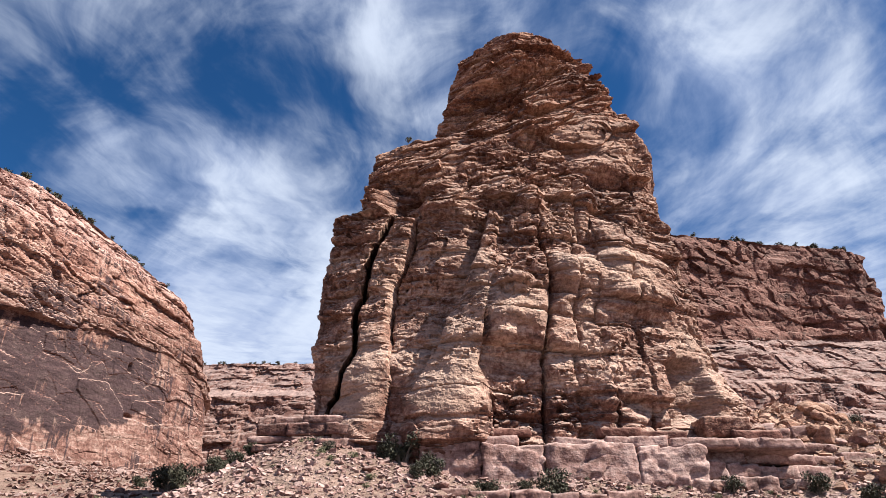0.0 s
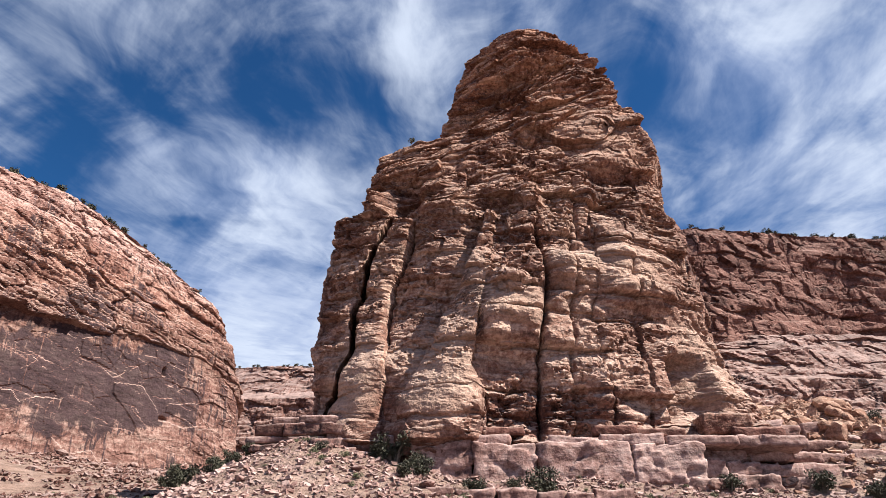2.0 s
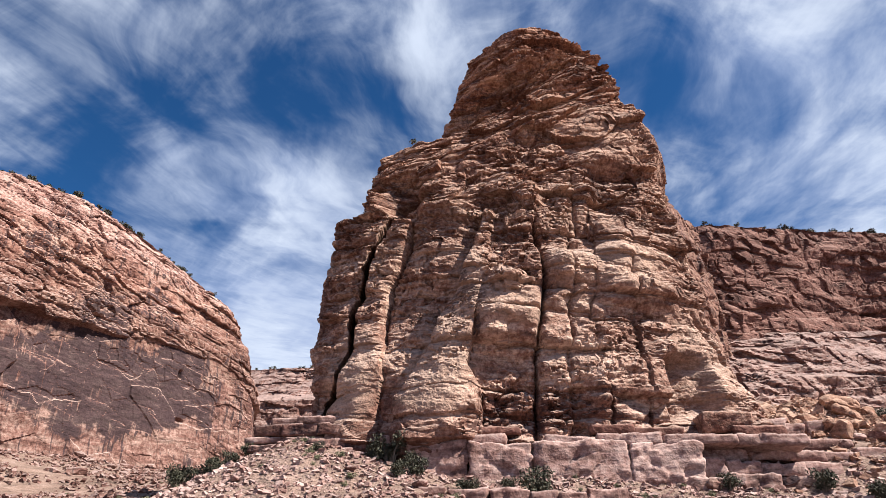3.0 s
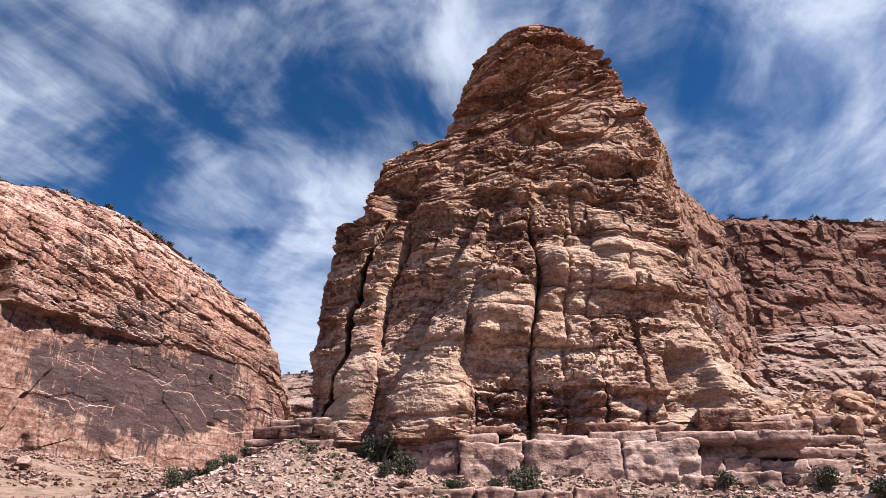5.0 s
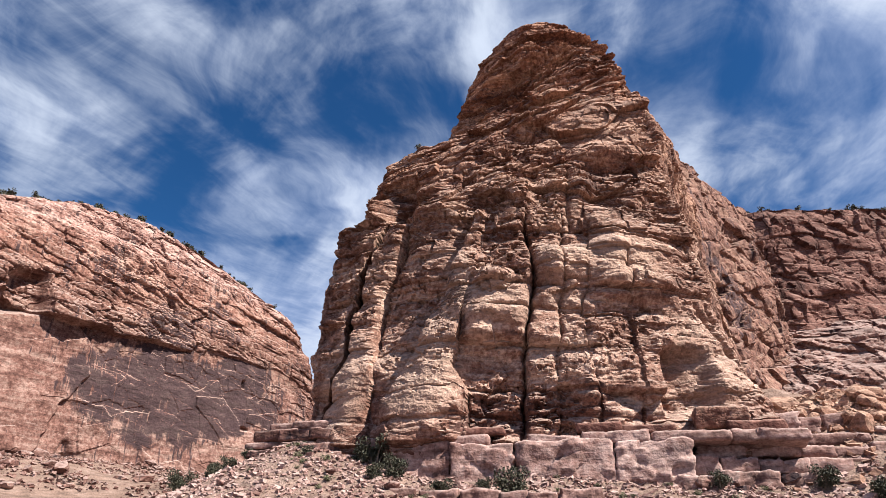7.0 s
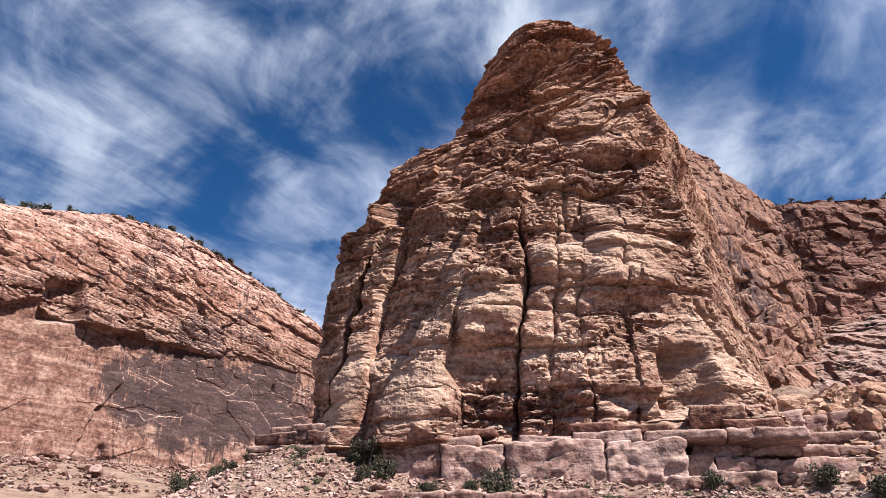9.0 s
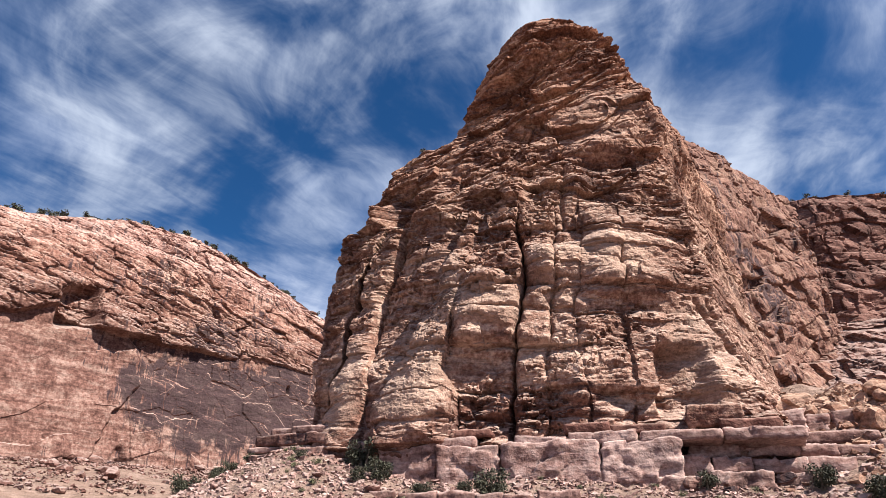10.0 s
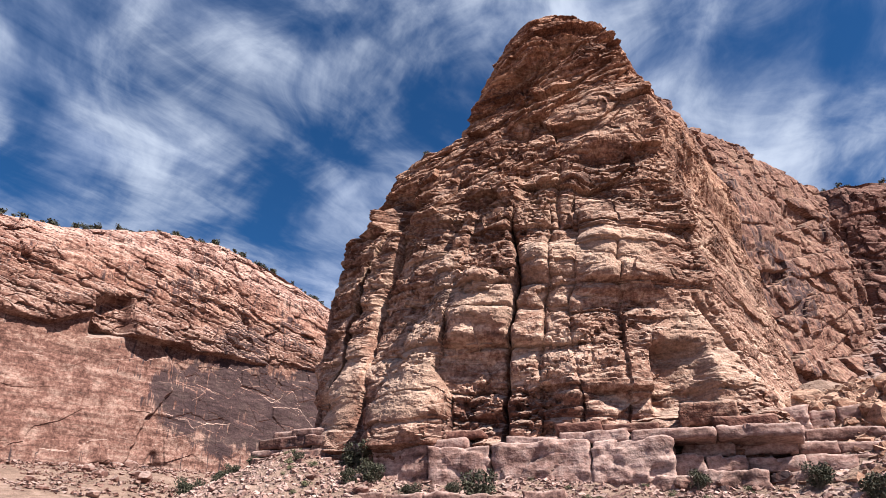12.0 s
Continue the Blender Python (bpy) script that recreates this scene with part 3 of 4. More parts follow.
    # flared feet
    out += m * (1.6 * smooth(Z, 32, 13) * np.exp(-((A + 12.6 - 0.15 * (Z - 16)) / 3.6) ** 4) + 0.9 * smooth(Z, 30, 13) * np.exp(-((A - 0.5) / 5.0) ** 4) + 2.2 * smooth(Z, 34, 14) * np.exp(-((A - 44) / 6.0) ** 4))
    belt = smooth(A, 6, 9) * smooth(A, 46, 42) * smooth(Z, 12.6, 13.2) * smooth(Z, 19.4 + 0.8 * lattice(A * 0.25, A * 0, A * 0), 17.6 + 0.8 * lattice(A * 0.25, A * 0, A * 0))
    out -= m * belt * (1.5 + 0.5 * lattice(A * 0.2, A * 0, A * 0 + 4))
    slant = A + 0.50 * (Z - 20)
    out += m * (crack(slant, Z, 47.3, 17, 47.5, 34, 1.6, 0.5, 0.3) + crack(slant, Z, 49.4, 17, 49.2, 34, 1.4, 0.45, 0.3)
                + crack(A, Z, 23, 46, 23.4, 60, 1.0, 0.4) + crack(A, Z, 6.4, 12, 6.9, 19, 1.2, 0.4))
    for k, (hs, xs, depth_j, wide_j) in enumerate(JOINTS):
        on = smooth(zt, hs[0] - 1, hs[0] + 1) * smooth(zt, hs[-1] + 2, hs[-1] - 3) * (smooth(fbm(zt * 0.13, A * 0 + 3.3 * k, A * 0, 2), -0.3, 0.35) if depth_j < 2 else 1.0)
        if k == 0:
            cleft = wide_front * depth_j * on * np.exp(-np.abs((A - places[..., k]) / wide_j) ** 4)
        else:
            out -= m * depth_j * on * np.exp(-np.abs((A - places[..., k]) / wide_j) ** 1.3)
    foot = smooth(Z, 2, 5)
    XY = XY + nrm * (out * foot)[..., None] + np.array((-0.16, 1.0)) * (cleft * foot)[..., None]
    Z = Z + 0.12 * (XY[..., 0] - 5) * smooth(Z, 55, 76) * (1 - smooth(Z, 84, 112)) + 0.25 * rough(P, 2.5, 1.0, 2)
    P = np.concatenate([XY, Z[..., None]], -1)
    # close the top
    c = P[-1].mean(0)
    lid = [P[-1]]
    for q in (0.85, 0.6, 0.3, 0.0):
        r = c + (P[-1] - c) * q
        r[:, 2] = r[:, 2] * q + (c[2] + 0.8) * (1 - q) + 0.3 * lattice(r[:, 0] * 0.8, r[:, 1] * 0.8, r[:, 0] * 0)
        lid.append(r)
    return np.concatenate([P, np.stack(lid[1:])])


butte = new("butte")
butte.location = (14, 100, 0)
tagged(butte, "tall red sandstone butte with rounded bedded columns and a capped top", "butte")
BUTTE = butte_body()
for piece, r0, r1 in (("foot_rock", 0, 108), ("column_wall", 107, 468), ("cap_rock", 467, len(BUTTE))):
    part(piece, grid_mesh(piece, BUTTE[r0:r1] - np.array((14, 100, 0)), SANDSTONE, wrap=True), butte)


# ---- cliffs ----
def resample(pts, step):
    p = np.array(pts, float)
    s = np.concatenate([[0], np.cumsum(np.hypot(*np.diff(p[:, :2], axis=0).T))])
    u = np.arange(0, s[-1], step)
    return u, np.stack([np.interp(u, s, p[:, k]) for k in range(p.shape[1])], -1)


def cliff_sheet(pts, profile, step, seed, amp=1.0, fine=1.0, back=60.0, soft=9.0, thick=(4, 9), wave=2.0, carve=None, dip=0.0, ledge=1.0):
    """A cliff above a foot line pts (x, y, foot z, rim z), the rock on the left of its way. profile: (share of height, set-back in metres)."""
    u, q = resample(pts, step)
    k = max(3, int(soft / step))
    ker = np.ones(k) / k
    pad = np.pad(q, ((k, k), (0, 0)), mode="edge")
    q = np.stack([np.convolve(pad[:, c], ker, "same")[k:-k] for c in range(4)], -1)
    d = np.gradient(q[:, :2], axis=0)
    d /= np.linalg.norm(d, axis=1, keepdims=True)
    n = np.stack([d[:, 1], -d[:, 0]], -1)
    hmax = (q[:, 3] - q[:, 2]).max()
    rows = int(hmax / step) + 2
    v = np.linspace(0, 1, rows)[:, None]
    pv = np.array(profile, float)
    set_back = np.interp(v[:, 0], pv[:, 0], pv[:, 1])[:, None]
    Z = q[None, :, 2] + (q[None, :, 3] - q[None, :, 2]) * v
    X = q[None, :, 0] - n[None, :, 0] * set_back
    Y = q[None, :, 1] - n[None, :, 1] * set_back
    P = np.stack([X, Y, Z], -1)
    A = np.repeat(u[None], rows, 0)
    dipped = Z + dip * A
    share = carve(A, v + 0 * A, q) if carve else (0.0, 1.0)
    patchy = smooth(fbm(A * 0.03, Z * 0.04, A * 0 + seed, 3), -0.5, 0.5)
    out = beds(A, dipped, seed, thick, 1.1 * amp * ledge, 0.5 * amp, (7, 20), wave)
    out += beds(A, dipped, seed + 5, (1.0, 3.0), 0.5 * fine, 0.25 * fine, (3, 9), wave * 0.6) * (0.3 + patchy)
    out += facets(A, dipped, seed + 2, 30, 6.5, 1.3 * amp, 0.10, 0.4) + facets(A, Z, seed + 6, 8, 12, 1.0 * amp, 0.16, 0.3) + facets(A, dipped + 0.2 * A, seed + 3, 7.0, 2.2, 0.45 * fine, 0.2, 0.1) * patchy + facets(A, Z, seed + 4, 2.2, 2.6, 0.28 * fine, 0.2) * (1.15 - patchy)
    massive = 1 - 0.4 * smooth(fbm(A * 0.022, Z * 0.035, A * 0 + seed + 40, 3), 0.0, 0.45)
    out = out * share[1] * massive + share[0]
    out += rough(P, 18, 1.8 * amp, 3) * (0.35 + 0.65 * share[1]) + rough(P, 3.2, 0.35 * fine, 4) * (0.15 + 0.85 * share[1])
    P[..., 0] += n[None, :, 0] * out
    P[..., 1] += n[None, :, 1] * out
    P[..., 2] += rough(P, 5, 0.5 * fine, 2) * smooth(v, 0.02, 0.1)
    rim = P[-1]
    tail = []
    for w, dz in ((1.5, 0.4), (4, 1.0), (10, 1.6), (25, 1.8), (back, -2), (back + 6, -200)):
        r = rim.copy()
        base = np.stack([q[:, 0] - n[:, 0] * (pv[-1, 1] + w), q[:, 1] - n[:, 1] * (pv[-1, 1] + w)], -1)
        r[:, :2] = base
        r[:, 2] = np.maximum(rim[:, 2] + dz + 0.5 * lattice(r[:, 0] * 0.2, r[:, 1] * 0.2, r[:, 0] * 0), -3) if dz > -100 else -3
        tail.append(r)
    return np.concatenate([P, np.stack(tail)])


# wall across the gulch, its nose dropping to the valley behind: a smooth lower face under a ledgy, overhanging upper one
def west_face(a, v, q):
    seam = np.interp(a, [60, 88, 119, 126, 151, 178, 202, 230, 275], [0.62, 0.62, 0.59, 0.545, 0.53, 0.51, 0.53, 0.565, 0.58]) + 0.02 * fbm(a * 0.05, v * 0 + 2, v * 0, 3)
    upper = smooth(v, seam - 0.005, seam + 0.005)
    hang = (1.0 + 4.2 * smooth(a, 215, 130)) * smooth(v, seam + 0.16, seam)
    alcove = -10.0 * np.exp(-np.abs((a - 127) / 7.0) ** 8 - np.abs((v - 0.615) / 0.075) ** 8)
    # thick pale slab that ends in an arched edge, its flake, and jointed varnished rock beside it
    arch = np.interp(v, [0, 0.09, 0.25, 0.35, 0.45, 0.5], [132, 140, 149, 156, 154, 149]) + 1.5 * fbm(v * 25, v * 0 + 5, v * 0, 3)
    slab = 1.9 * smooth(a, arch + 0.8, arch - 0.8)
    flake = -1.6 * smooth(v, 0.15, 0.13) * smooth(a, 143 + 60 * v, 145 + 60 * v) * smooth(a, 164 - 60 * v, 161 - 60 * v)
    beyond = smooth(a, arch, arch + 4)
    sheets = facets(a, v * 100, 77, 14, 9, 0.22, 0.015, 0.04) + beyond * (facets(a, v * 110, 83, 17, 14, 0.3, 0.015) + facets(a, v * 110, 85, 6, 5, 0.25, 0.03, 0.06) * smooth(v, 0.36, 0.42))
    sheets = sheets + 0.35 * (1 - beyond) * beds(a, v * 110, 87, (5, 13), 0.5, 0.0, (5, 9), 2.0, 0.3)
    holes = -2.2 * (np.exp(-np.abs((a - 236) / 2.2) ** 4 - np.abs((v - 0.25) / 0.008) ** 2) + np.exp(-np.abs((a - 233) / 0.9) ** 2 - np.abs((v - 0.45) / 0.018) ** 4))
    notch = -2.5 * np.exp(-np.abs((v - 0.075 - 0.012 * np.sin(a * 0.25)) / 0.018) ** 4) * smooth(a, 165, 150)
    return (sheets + slab + flake + holes + notch) * (1 - upper) + upper * hang + alcove - 0.9 * (1 - upper), np.maximum(0.05 + 0.03 * beyond + 0.3 * smooth(a, 225, 290), upper)


P = cliff_sheet(
    [(-205, 55, 6, 104), (-196, 95, 8, 109), (-180, 160, 12, 121), (-168, 192, 16, 132), (-157, 226, 18, 137), (-146, 258, 20, 132), (-136, 286, 22, 124), (-127, 308, 24, 116), (-120, 324, 24, 98), (-130, 352, 26, 84), (-170, 390, 26, 90)],
    [(0, -2), (0.45, 1), (0.62, 2.0), (0.70, 4), (0.85, 8), (0.95, 13), (1, 17)], 0.42, 51, 0.7, 0.7, 70, 6.0, (2.5, 6.0), 1.6, west_face, 0.24, 1.6)
west_top = P[-6:-2].copy()
tagged(new("cliff_west", grid_mesh("cliff_west", P, WEST)), "long red sandstone cliff wall with dark desert varnish streaks", "cliff", kind="structure")

# far wall that closes the gulch
P = cliff_sheet([(-240, 420, 30, 108), (-150, 402, 30, 104), (-90, 400, 30, 104), (-20, 410, 30, 108), (40, 380, 30, 110)], [(0, -46), (0.35, -30), (0.5, -24), (0.62, -20), (0.7, -6), (1, 14)], 0.9, 71, 0.8, 0.7, 80, 10)
north_top = P[-6:-2].copy()
tagged(new("cliff_north", grid_mesh("cliff_north", P, CLIFF)), "distant pale ledgy sandstone wall at the gulch head", "cliff", kind="structure")

# fin that ties the butte to the mesa
P = cliff_sheet([(38, 100, 14, 74), (46, 128, 18, 94), (53, 160, 22, 106), (67, 188, 28, 114), (81, 216, 32, 119), (98, 246, 36, 122)], [(0, -7), (0.25, -1), (0.6, 1.0), (0.8, 3), (1, 7)], 0.36, 91, 0.6, 0.24, 30, 8, dip=-0.3, ledge=0.6)
fin_top = P[-6:-2].copy()
tagged(new("cliff_fin", grid_mesh("cliff_fin", P, FIN)), "steep streaked sandstone fin running back to the mesa", "cliff", kind="structure")

# mesa, sheer above a ledgy slope
P = cliff_sheet([(78, 262, 70, 128), (104, 256, 72, 128), (135, 268, 72, 131), (176, 287, 74, 136), (214, 293, 76, 136), (228, 302, 76, 134), (236, 330, 76, 134), (240, 400, 76, 134)], [(0, -3), (0.1, 0), (0.35, 1), (0.45, 3), (0.8, 4), (1, 6)], 0.5, 111, 0.75, 0.2, 120, 6, (12, 24), ledge=0.12)
mesa_top = P[-6:-2].copy()
tagged(new("cliff_mesa", grid_mesh("cliff_mesa", P, MESA)), "dark red sheer mesa wall under a shrubby rim", "cliff", kind="structure")
P = cliff_sheet([(58, 190, 22, 74), (86, 200, 24, 76), (120, 212, 26, 76), (180, 222, 26, 78), (260, 226, 26, 80), (340, 210, 26, 80)], [(0, -6), (0.22, 0), (0.26, 8), (0.5, 16), (0.55, 24), (0.8, 34), (1, 48)], 0.5, 131, 1.25, 0.85, 30, 10, (2.5, 7), 5.0, ledge=0.3)
slope_top = P[-6:-2].copy()
tagged(new("cliff_slope", grid_mesh("cliff_slope", P, CLIFF)), "broken ledges and rubble slope under the mesa wall", "cliff", kind="structure")


# ---- loose rock ----
def box_grid(nx, ny, nz):
    """Points and faces of a cube's skin, split nx, ny, nz times."""
    pts, faces = [], []
    for ax, (p, q) in ((0, (ny, nz)), (1, (nx, nz)), (2, (nx, ny))):
        for side in (-1, 1):
            base = len(pts)
            for i in range(p + 1):
                for j in range(q + 1):
                    c = [2 * i / p - 1, 2 * j / q - 1]
                    c.insert(ax, side)
                    pts.append(c)
            for i in range(p):
                for j in range(q):
                    k = base + i * (q + 1) + j
                    f = (k, k + q + 1, k + q + 2, k + 1)
                    faces.append(f if (side > 0) != (ax == 1) else f[::-1])
    points, where = np.unique(np.round(np.array(pts, float), 6), axis=0, return_inverse=True)
    where = where.reshape(-1)
    return points, [tuple(int(where[k]) for k in f) for f in faces]


def mesh_from(name, v, faces, material, soft=False):
    me = bpy.data.meshes.new(name)
    me.from_pydata(v.tolist(), [], faces)
    me.materials.append(material)
    if soft:
        me.polygons.foreach_set("use_smooth", np.ones(len(me.polygons), dtype=bool))
    return me


def block_mesh(name, seed, sx, sy, sz, material, cell=0.55, power=9.0, wild=1.0):
    """A weathered block of sx by sy by sz metres about its middle: rounded edges, seams, chipped faces."""
    n = [int(np.clip(s / cell, 4, 34)) for s in (sx, min(sy, 3.0), sz)]
    v, faces = box_grid(*n)
    v /= (np.abs(v) ** power).sum(1, keepdims=True) ** (1 / power)
    p = v * np.array((sx, sy, sz)) / 2
    q = p + seed * 13.7
    out = 0.30 * fbm(q[:, 0] * 0.4, q[:, 1] * 0.4, q[:, 2] * 0.5, 4) + beds(q[:, 0] + q[:, 1], q[:, 2], seed + 3, (0.6, 1.6), 0.30, 0.0, (2, 4), 0.4)
    out = out + facets(q[:, 0] + q[:, 1], q[:, 2], seed, 2.6, 1.4, 0.34, 0.28, 0.14)
    u = v / np.linalg.norm(v, axis=1, keepdims=True)
    return mesh_from(name, p + u * (out * wild * min(1.0, sz / 2.5))[:, None], faces, material, True)


def boulder_mesh(name, seed, material, flat=0.65, level=3, cuts_n=13):
    """An angular boulder about 1 m across, its base near z = 0: a lump cut by planes."""
    bm = bmesh.new()
    bmesh.ops.create_icosphere(bm, subdivisions=level, radius=0.62)
    r = np.random.RandomState(seed)
    v = np.array([x.co[:] for x in bm.verts])
    for _ in range(cuts_n):
        n = r.normal(size=3)
        n /= np.linalg.norm(n)
        d = r.uniform(0.30, 0.50)
        over = np.maximum(v @ n - d, 0)
        v = v - over[:, None] * n * 0.96
    v += 0.035 * fbm(v[:, :1] * 4 + seed, v[:, 1:2] * 4, v[:, 2:] * 4, 3)
    v *= np.array((1.15, 0.9, flat))
    v[:, 2] -= v[:, 2].min() + 0.12
    for x, c in zip(bm.verts, v):
        x.co = c
    me = bpy.data.meshes.new(name)
    bm.to_mesh(me)
    bm.free()
    me.materials.append(material)
    return me


def front_y(x):
    return 84.6 + 0.075 * max(0.0, x - 4)


RND = random.Random(12)
ledge = new("rock_ledge")
ledge.location = (14, 88, 6)
tagged(ledge, "banded ledge of split pinkish sandstone blocks at the butte's foot", "rock ledge")


def lay_block(x0, x1, y, depth, z0, z1, seed, material=BENCH, turn=0.0, wild=1.0, cell=0.3, back=0.0):
    ob = new("rock_block", block_mesh("rock_block", seed, x1 - x0 + 0.05, depth, z1 - z0, material, cell, RND.uniform(16, 34), wild))
    ob.parent = ledge
    ob.location = ((x0 + x1) / 2 - 14, y + depth / 2 - 88, (z0 + z1) / 2 - 6)
    ob.rotation_euler = (radians(RND.uniform(-2, 2) - back), radians(RND.uniform(-1.5, 1.5)), radians(turn))
    return ob


seed = 200
# lowest row: large pale blocks
row = [-3.6, 4.7, 13.1, 25.6, 35.2]
for x0, x1 in zip(row, row[1:]):
    seed += 1
    lay_block(x0, x1, front_y((x0 + x1) / 2) + RND.uniform(-0.2, 0.3), 7, 5.2, 12.2 + RND.uniform(-0.3, 0.2), seed, turn=6, wild=0.75, back=5)


def lay_row(x, x_end, z0, z1, shift, wmin, wmax, y_of=front_y, jit=0.5, depth=5.0, material=BENCH, share=1.0):
    global seed
    while x < x_end:
        w = RND.uniform(wmin, wmax)
        seed += 1
        if RND.random() > share:
            x += w
            continue
        lay_block(x, x + w, y_of(x + w / 2) + shift + RND.uniform(-jit, jit), depth, z0 + RND.uniform(-0.1, 0.1), z1 + RND.uniform(-0.35, 0.3), seed, material, RND.uniform(-2, 7), 0.7, 0.34, 4.0)
        x += w


lay_row(-7, 44, 11.7, 13.2, 1.2, 4, 11, jit=0.5, share=0.6)
# darker rock in the belt: varnish plus the overhang's shade, put into colour
lay_row(-8, 46, 13.0, 14.4, 2.3, 3, 9, jit=0.6, material=MESA, share=0.4)
lay_row(-7, 46, 13.4, 16.3, 2.7, 3.5, 9, jit=0.7, material=SANDSTONE, share=0.4)
# bench that juts out beside the gulch
def left_y(x):
    return 87.5 + 0.22 * abs(x + 14)


lay_row(-25, -6.5, 9.8, 11.4, -1.4, 3, 7, left_y, 0.5)
lay_row(-26.5, -6.5, 11.3, 12.7, -0.8, 3, 7, left_y, 0.5, material=CLIFF)
lay_row(-27.5, -7, 12.6, 13.6, 0.0, 4, 8, left_y, 0.5, 6.0)
lay_row(-26, -7, 13.5, 15.2, 0.3, 3.5, 7, left_y, 0.5, 6.0, CLIFF)
lay_row(-24, -8, 15.1, 16.4, 1.6, 4, 8, left_y, 0.5, 5.0, share=0.8)
# broken steps on the far side
def right_y(x):
    return 88.4 + 0.22 * max(0.0, x - 34)


lay_row(33, 56, 4.6, 8.2, -1.8, 3, 9, right_y, 0.4)
lay_row(34, 62, 8.0, 10.1, -0.2, 3, 8, right_y, 0.5)
lay_row(36, 70, 10.0, 11.9, 2.0, 3, 8, right_y, 0.6, 6.0)
lay_row(38, 76, 11.8, 13.4, 4.8, 3, 9, right_y, 0.6, 6.0)
lay_row(42, 78, 13.3, 16.6, 8.6, 3, 7, right_y, 0.9, 6.0, share=0.85)
# low outcrop in front
lay_row(-16, 20, 4.2, 5.9, -8.0, 2.5, 5.5, lambda x: front_y(x) + 0.8 * math.sin(x * 0.3), 0.8, 3.0)

BOULDERS = [boulder_mesh("boulder", 40 + i, BENCH if i % 3 else CLIFF, RND.uniform(0.45, 0.8), 2 if i > 3 else 3) for i in range(12)]
CONE_BOULDERS = [boulder_mesh("boulder", 80 + i, CONE, RND.uniform(0.5, 0.85), 3) for i in range(5)]
PALE_BOULDERS = [boulder_mesh("boulder", 60 + i, CLIFF, RND.uniform(0.5, 0.85), 2) for i in range(5)]


def rest(x, y):
    return float(ground_height(np.array([x]), np.array([y]))[0])


def strew(n, place, smin, smax, label, group, meshes=BOULDERS, power=2.2):
    for _ in range(n):
        x, y = place()
        size = smin + (smax - smin) * RND.random() ** power
        ob = new("boulder", RND.choice(meshes))
        ob.location = (x, y, rest(x, y) - 0.05 * size)
        ob.rotation_euler = (RND.uniform(-0.25, 0.25), RND.uniform(-0.25, 0.25), RND.uniform(0, 6.3))
        ob.scale = [size * RND.uniform(0.8, 1.25) for _ in range(3)]
        tagged(ob, label, "boulder", group)


strew(50, lambda: (RND.gauss(60, 7), RND.gauss(112, 8)), 0.7, 4.6, "angular orange sandstone boulder on the talus", "boulders on the far talus", CONE_BOULDERS)
strew(60, lambda: (RND.uniform(36, 80), RND.uniform(82, 102)), 0.4, 2.6, "pale broken sandstone boulder on gravel", "boulders below the steps")
strew(55, lambda: (RND.uniform(-34, 8), RND.uniform(74, 88)), 0.25, 1.5, "small tan sandstone rock on the talus slope", "rocks on the near talus")
strew(25, lambda: (RND.uniform(8, 40), RND.uniform(78, 84)), 0.25, 1.3, "small tan sandstone rock on the talus slope", "rocks on the near talus")


def cliff_foot():
    t = RND.random()
    x, y = -184 + 58 * t, 150 + 150 * t
    d = 45 * RND.random() ** 1.6
    return x + 0.93 * d, y - 0.36 * d


strew(65, cliff_foot, 1.2, 6.5, "large tan boulder fallen from the cliff wall", "boulders under the cliff wall", PALE_BOULDERS)
strew(20, lambda: (RND.uniform(-75, -20), RND.uniform(95, 150)), 0.5, 2.6, "tan boulder in the dry gulch", "boulders in the gulch", PALE_BOULDERS)
strew(24, lambda: (RND.uniform(66, 150), RND.uniform(112, 200)), 0.8, 4.5, "reddish boulder on the slope below the ledges", "boulders below the ledges", PALE_BOULDERS)


# fine rubble between the boulders
def rubble(name, n, place, smin, smax, material):
    base = [np.array(c, float) for c in ((-1, -1, -1), (1, -1, -1), (1, 1, -1), (-1, 1, -1), (-1, -1, 1), (1, -1, 1), (1, 1, 1), (-1, 1, 1))]
    base = np.array(base) * 0.5
    quads = [(0, 3, 2, 1), (4, 5, 6, 7), (0, 1, 5, 4), (1, 2, 6, 5), (2, 3, 7, 6), (3, 0, 4, 7)]
    r = np.random.RandomState(len(name) + n)
    xy = np.array([place() for _ in range(n)])
    z = ground_height(xy[:, 0], xy[:, 1])
    vs, fs = [], []
    for k in range(n):
        size = smin + (smax - smin) * r.rand() ** 3
        p = base * (1 + r.uniform(-0.45, 0.3, (8, 3))) * size * r.uniform(0.6, 1.3, 3) * np.array((1.2, 1.0, 0.6))
        rot = np.array(Euler(r.uniform(-0.6, 0.6, 3) * np.array((1, 1, 6))).to_matrix())
        vs.append(p @ rot.T + (xy[k, 0], xy[k, 1], z[k] + 0.1 * size))
        fs += [tuple(8 * k + i for i in q) for q in quads]
    ob = new(name, mesh_from(name, np.concatenate(vs), fs, material))
    return ob


tagged(rubble("talus_rubble", 15000, lambda: (RND.uniform(-45, 70), RND.uniform(66, 92) + RND.random() * 6), 0.10, 0.75, BENCH), "loose tan rubble covering the talus slope", "rubble", kind="stuff")
tagged(rubble("cone_rubble", 4500, lambda: (RND.gauss(61, 10), RND.gauss(113, 10)), 0.2, 1.3, CONE), "loose orange rubble on the talus cone", "rubble", kind="stuff")
tagged(rubble("gulch_rubble", 12000, lambda: (lambda p, q: p if q < 0.45 else (RND.uniform(-120, -15), RND.uniform(90, 230)))(cliff_foot(), RND.random()), 0.25, 1.5, CLIFF), "loose pale rubble under the cliff wall", "rubble", kind="stuff")


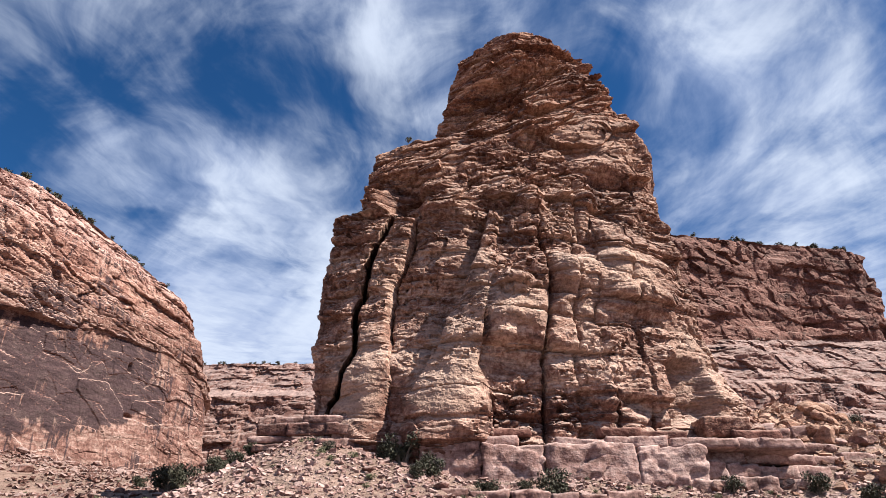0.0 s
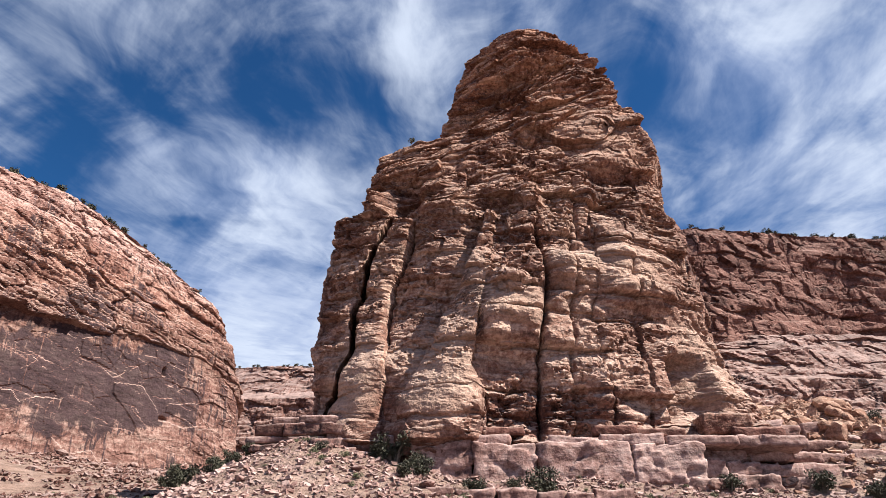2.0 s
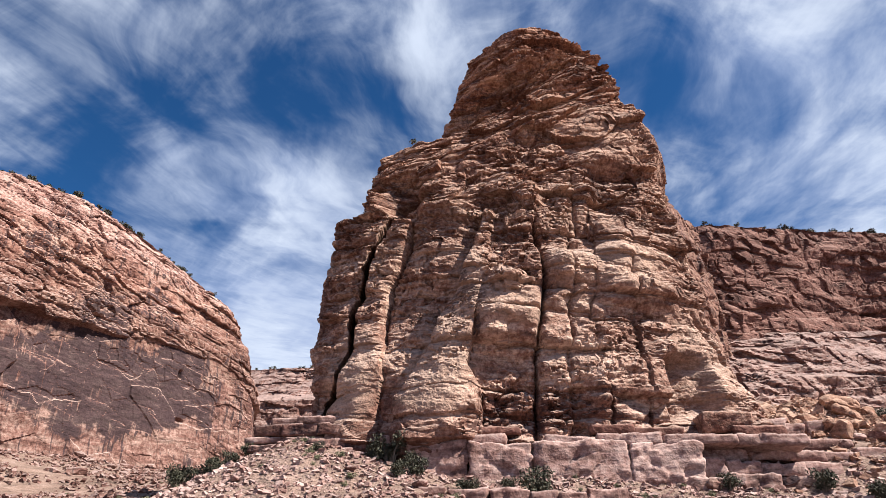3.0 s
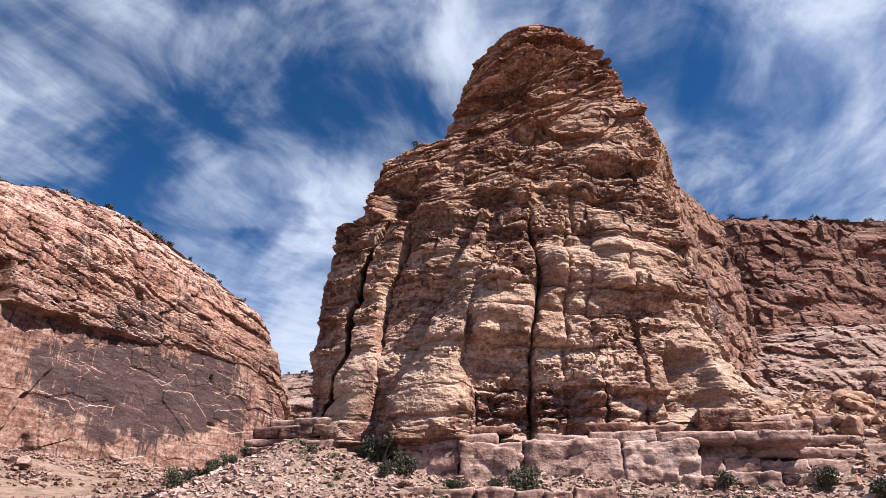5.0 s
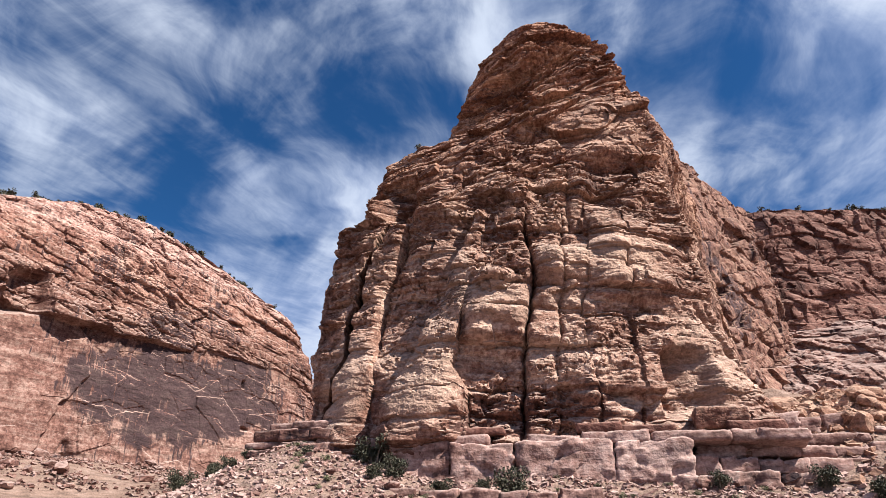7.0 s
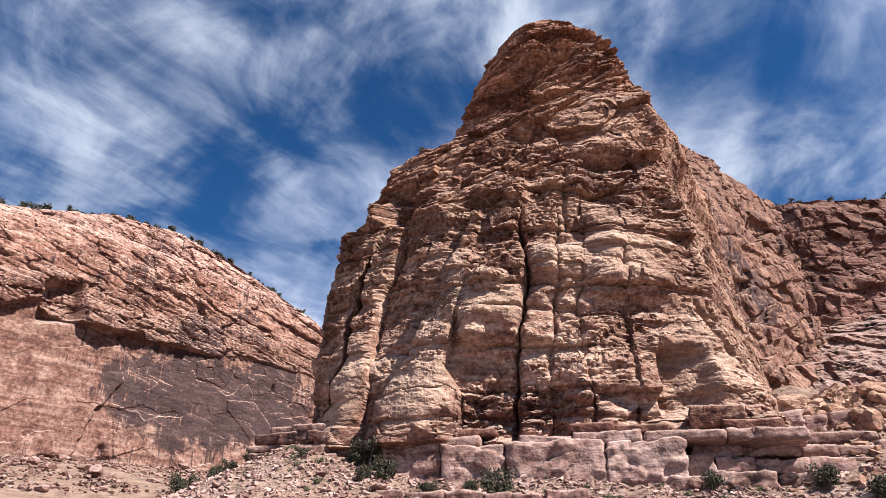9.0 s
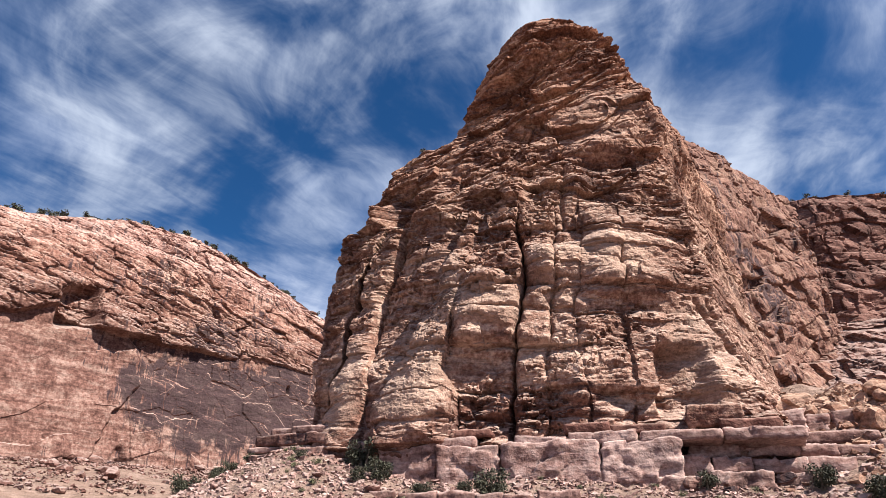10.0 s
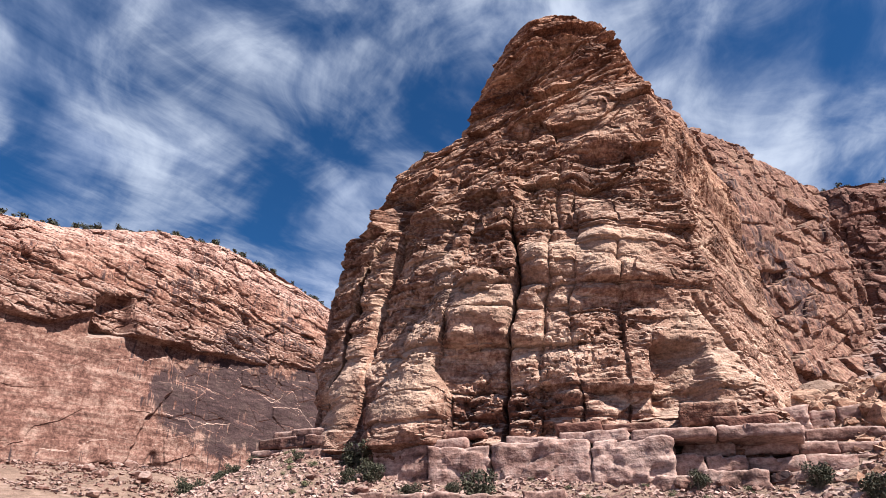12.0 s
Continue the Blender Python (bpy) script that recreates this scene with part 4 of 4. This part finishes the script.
# ---- plants ----
# x, y and breadth of the junipers below the cliffs
JUNIPERS = [(-1.3, 81.5, 3.4), (-5.2, 85.2, 4.6), (-7.5, 86.6, 3.4), (13.4, 80.5, 4.0), (10.4, 81.0, 2.2), (5.2, 79.5, 2.6), (-3.2, 79.0, 2.4), (51.5, 105.5, 2.8),
            (49.5, 88.5, 3.2), (37.5, 86.5, 2.8), (54.0, 84.5, 3.4), (-15.0, 85.0, 1.6), (-49.7, 121.6, 6.2), (-32.8, 83.7, 3.4), (-30.3, 87.6, 2.9), (-29.4, 90.3, 2.2), (-27.5, 86.3, 2.5), (-26.3, 90.1, 2.6), (-25.2, 92.8, 1.9), (-28.5, 84.3, 1.6),
            (-17.5, 90.5, 2.0), (-60, 150, 4.5), (-75, 165, 4.0), (72, 112, 2.4)]
SHOULDER_Z = 76.5
def tube(verts, faces, a, b, ra, rb, n=6):
    a, b = np.array(a, float), np.array(b, float)
    d = (b - a) / np.linalg.norm(b - a)
    s = np.cross(d, (0.3, 0.9, 0.2))
    s /= np.linalg.norm(s)
    t = np.cross(d, s)
    k = len(verts)
    for c, r in ((a, ra), (b, rb)):
        for i in range(n):
            w = 2 * math.pi * i / n
            verts.append(c + r * (math.cos(w) * s + math.sin(w) * t))
    for i in range(n):
        j = (i + 1) % n
        faces.append((k + i, k + j, k + n + j, k + n + i))


def bush(label, seed, wide, tall, leaves, leaf, material, category="shrub", group=""):
    """A shrub about wide by tall metres: a forked woody stem and a ragged crown of small leaf sprays."""
    r = np.random.RandomState(seed)
    root = new("juniper_bush" if material is LEAF else "sage_bush")
    tagged(root, label, category, group)
    wood_v, wood_f, leaf_v, leaf_f = [], [], [], []
    clumps = []
    for i in range(r.randint(9, 14)):
        w = 2 * math.pi * r.rand()
        reach = wide * 0.42 * math.sqrt(r.rand())
        tip = np.array((reach * math.cos(w), reach * math.sin(w), tall * r.uniform(0.16, 0.8)))
        mid = tip * (0.45, 0.45, 0.5)
        tube(wood_v, wood_f, (0, 0, -0.3), mid, 0.045 * wide, 0.028 * wide)
        tube(wood_v, wood_f, mid, tip, 0.028 * wide, 0.01 * wide)
        clumps.append((tip, wide * r.uniform(0.17, 0.28)))
    for k in range(leaves):
        c, rad = clumps[r.randint(len(clumps))]
        d = r.normal(size=3)
        d *= rad * r.uniform(0.4, 1.15) / np.linalg.norm(d)
        p = c + d * (1, 1, 0.8)
        p[2] = max(p[2], 0.05)
        u = r.normal(size=3)
        u /= np.linalg.norm(u)
        v = np.cross(u, r.normal(size=3))
        v /= np.linalg.norm(v)
        s = leaf * r.uniform(0.6, 1.5)
        i = len(leaf_v)
        leaf_v += [p - u * s, p + v * s * 0.5, p + u * s, p - v * s * 0.5]
        leaf_f.append((i, i + 1, i + 2, i + 3))
    part("stem", mesh_from("stem", np.array(wood_v), wood_f, BARK), root)
    part("crown", mesh_from("crown", np.array(leaf_v), leaf_f, material), root)
    return root


def set_bush(kind, x, y, size, z=None):
    h = rest(x, y) if z is None else z
    return copy_thing(kind, pose(x, y, h, 0, 0, RND.uniform(0, 360)) @ Matrix.Diagonal((size, size, size * RND.uniform(0.85, 1.1), 1)))


JUNIPER = "dark green juniper bush growing on the rocky talus"
kinds = []
for i in range(4):
    kinds.append(bush(JUNIPER, 300 + i, 1.0, 0.8, 1500, 0.042, LEAF, "bush", "junipers on the talus"))
sages = [bush("dry grey-green sage bush on gravel", 320 + i, 1.0, 0.7, 420, 0.06, SAGE, "bush", "sage bushes on the talus") for i in range(2)]
rims = [bush("dark juniper shrub on the cliff rim", 340 + i, 1.0, 0.8, 170, 0.10, LEAF, "shrub", "shrubs on the rims") for i in range(3)]
for k, (x, y, size) in enumerate(JUNIPERS):
    set_bush(kinds[k % 4], x, y, size)
for k in range(60):
    x, y = RND.uniform(-38, 70), RND.uniform(74, 88)
    set_bush(sages[k % 2], x, y, RND.uniform(0.6, 1.3))
for k in range(22):
    set_bush(sages[k % 2], RND.uniform(-100, -30), RND.uniform(100, 200), RND.uniform(0.8, 2.0))
for top, n, lo, hi in ((west_top, 140, 1.8, 4.6), (north_top, 40, 1.5, 3.5), (mesa_top, 60, 1.8, 4.0), (fin_top, 26, 0.8, 2.2), (slope_top, 14, 1.0, 2.0)):
    for _ in range(n):
        c = RND.randrange(top.shape[1])
        w = RND.random() ** 1.5 * 2.0
        a, b = int(w), min(int(w) + 1, 3)
        p = top[a, c] + (top[b, c] - top[a, c]) * (w - a)
        set_bush(rims[RND.randrange(3)], float(p[0]), float(p[1]), RND.uniform(lo, hi), float(p[2]) - 0.1)
set_bush(rims[0], -7.3, 110.5, 1.4, SHOULDER_Z)
for first in (*kinds, *sages, *rims):
    for o in (*first.children_recursive, first):
        bpy.data.objects.remove(o)
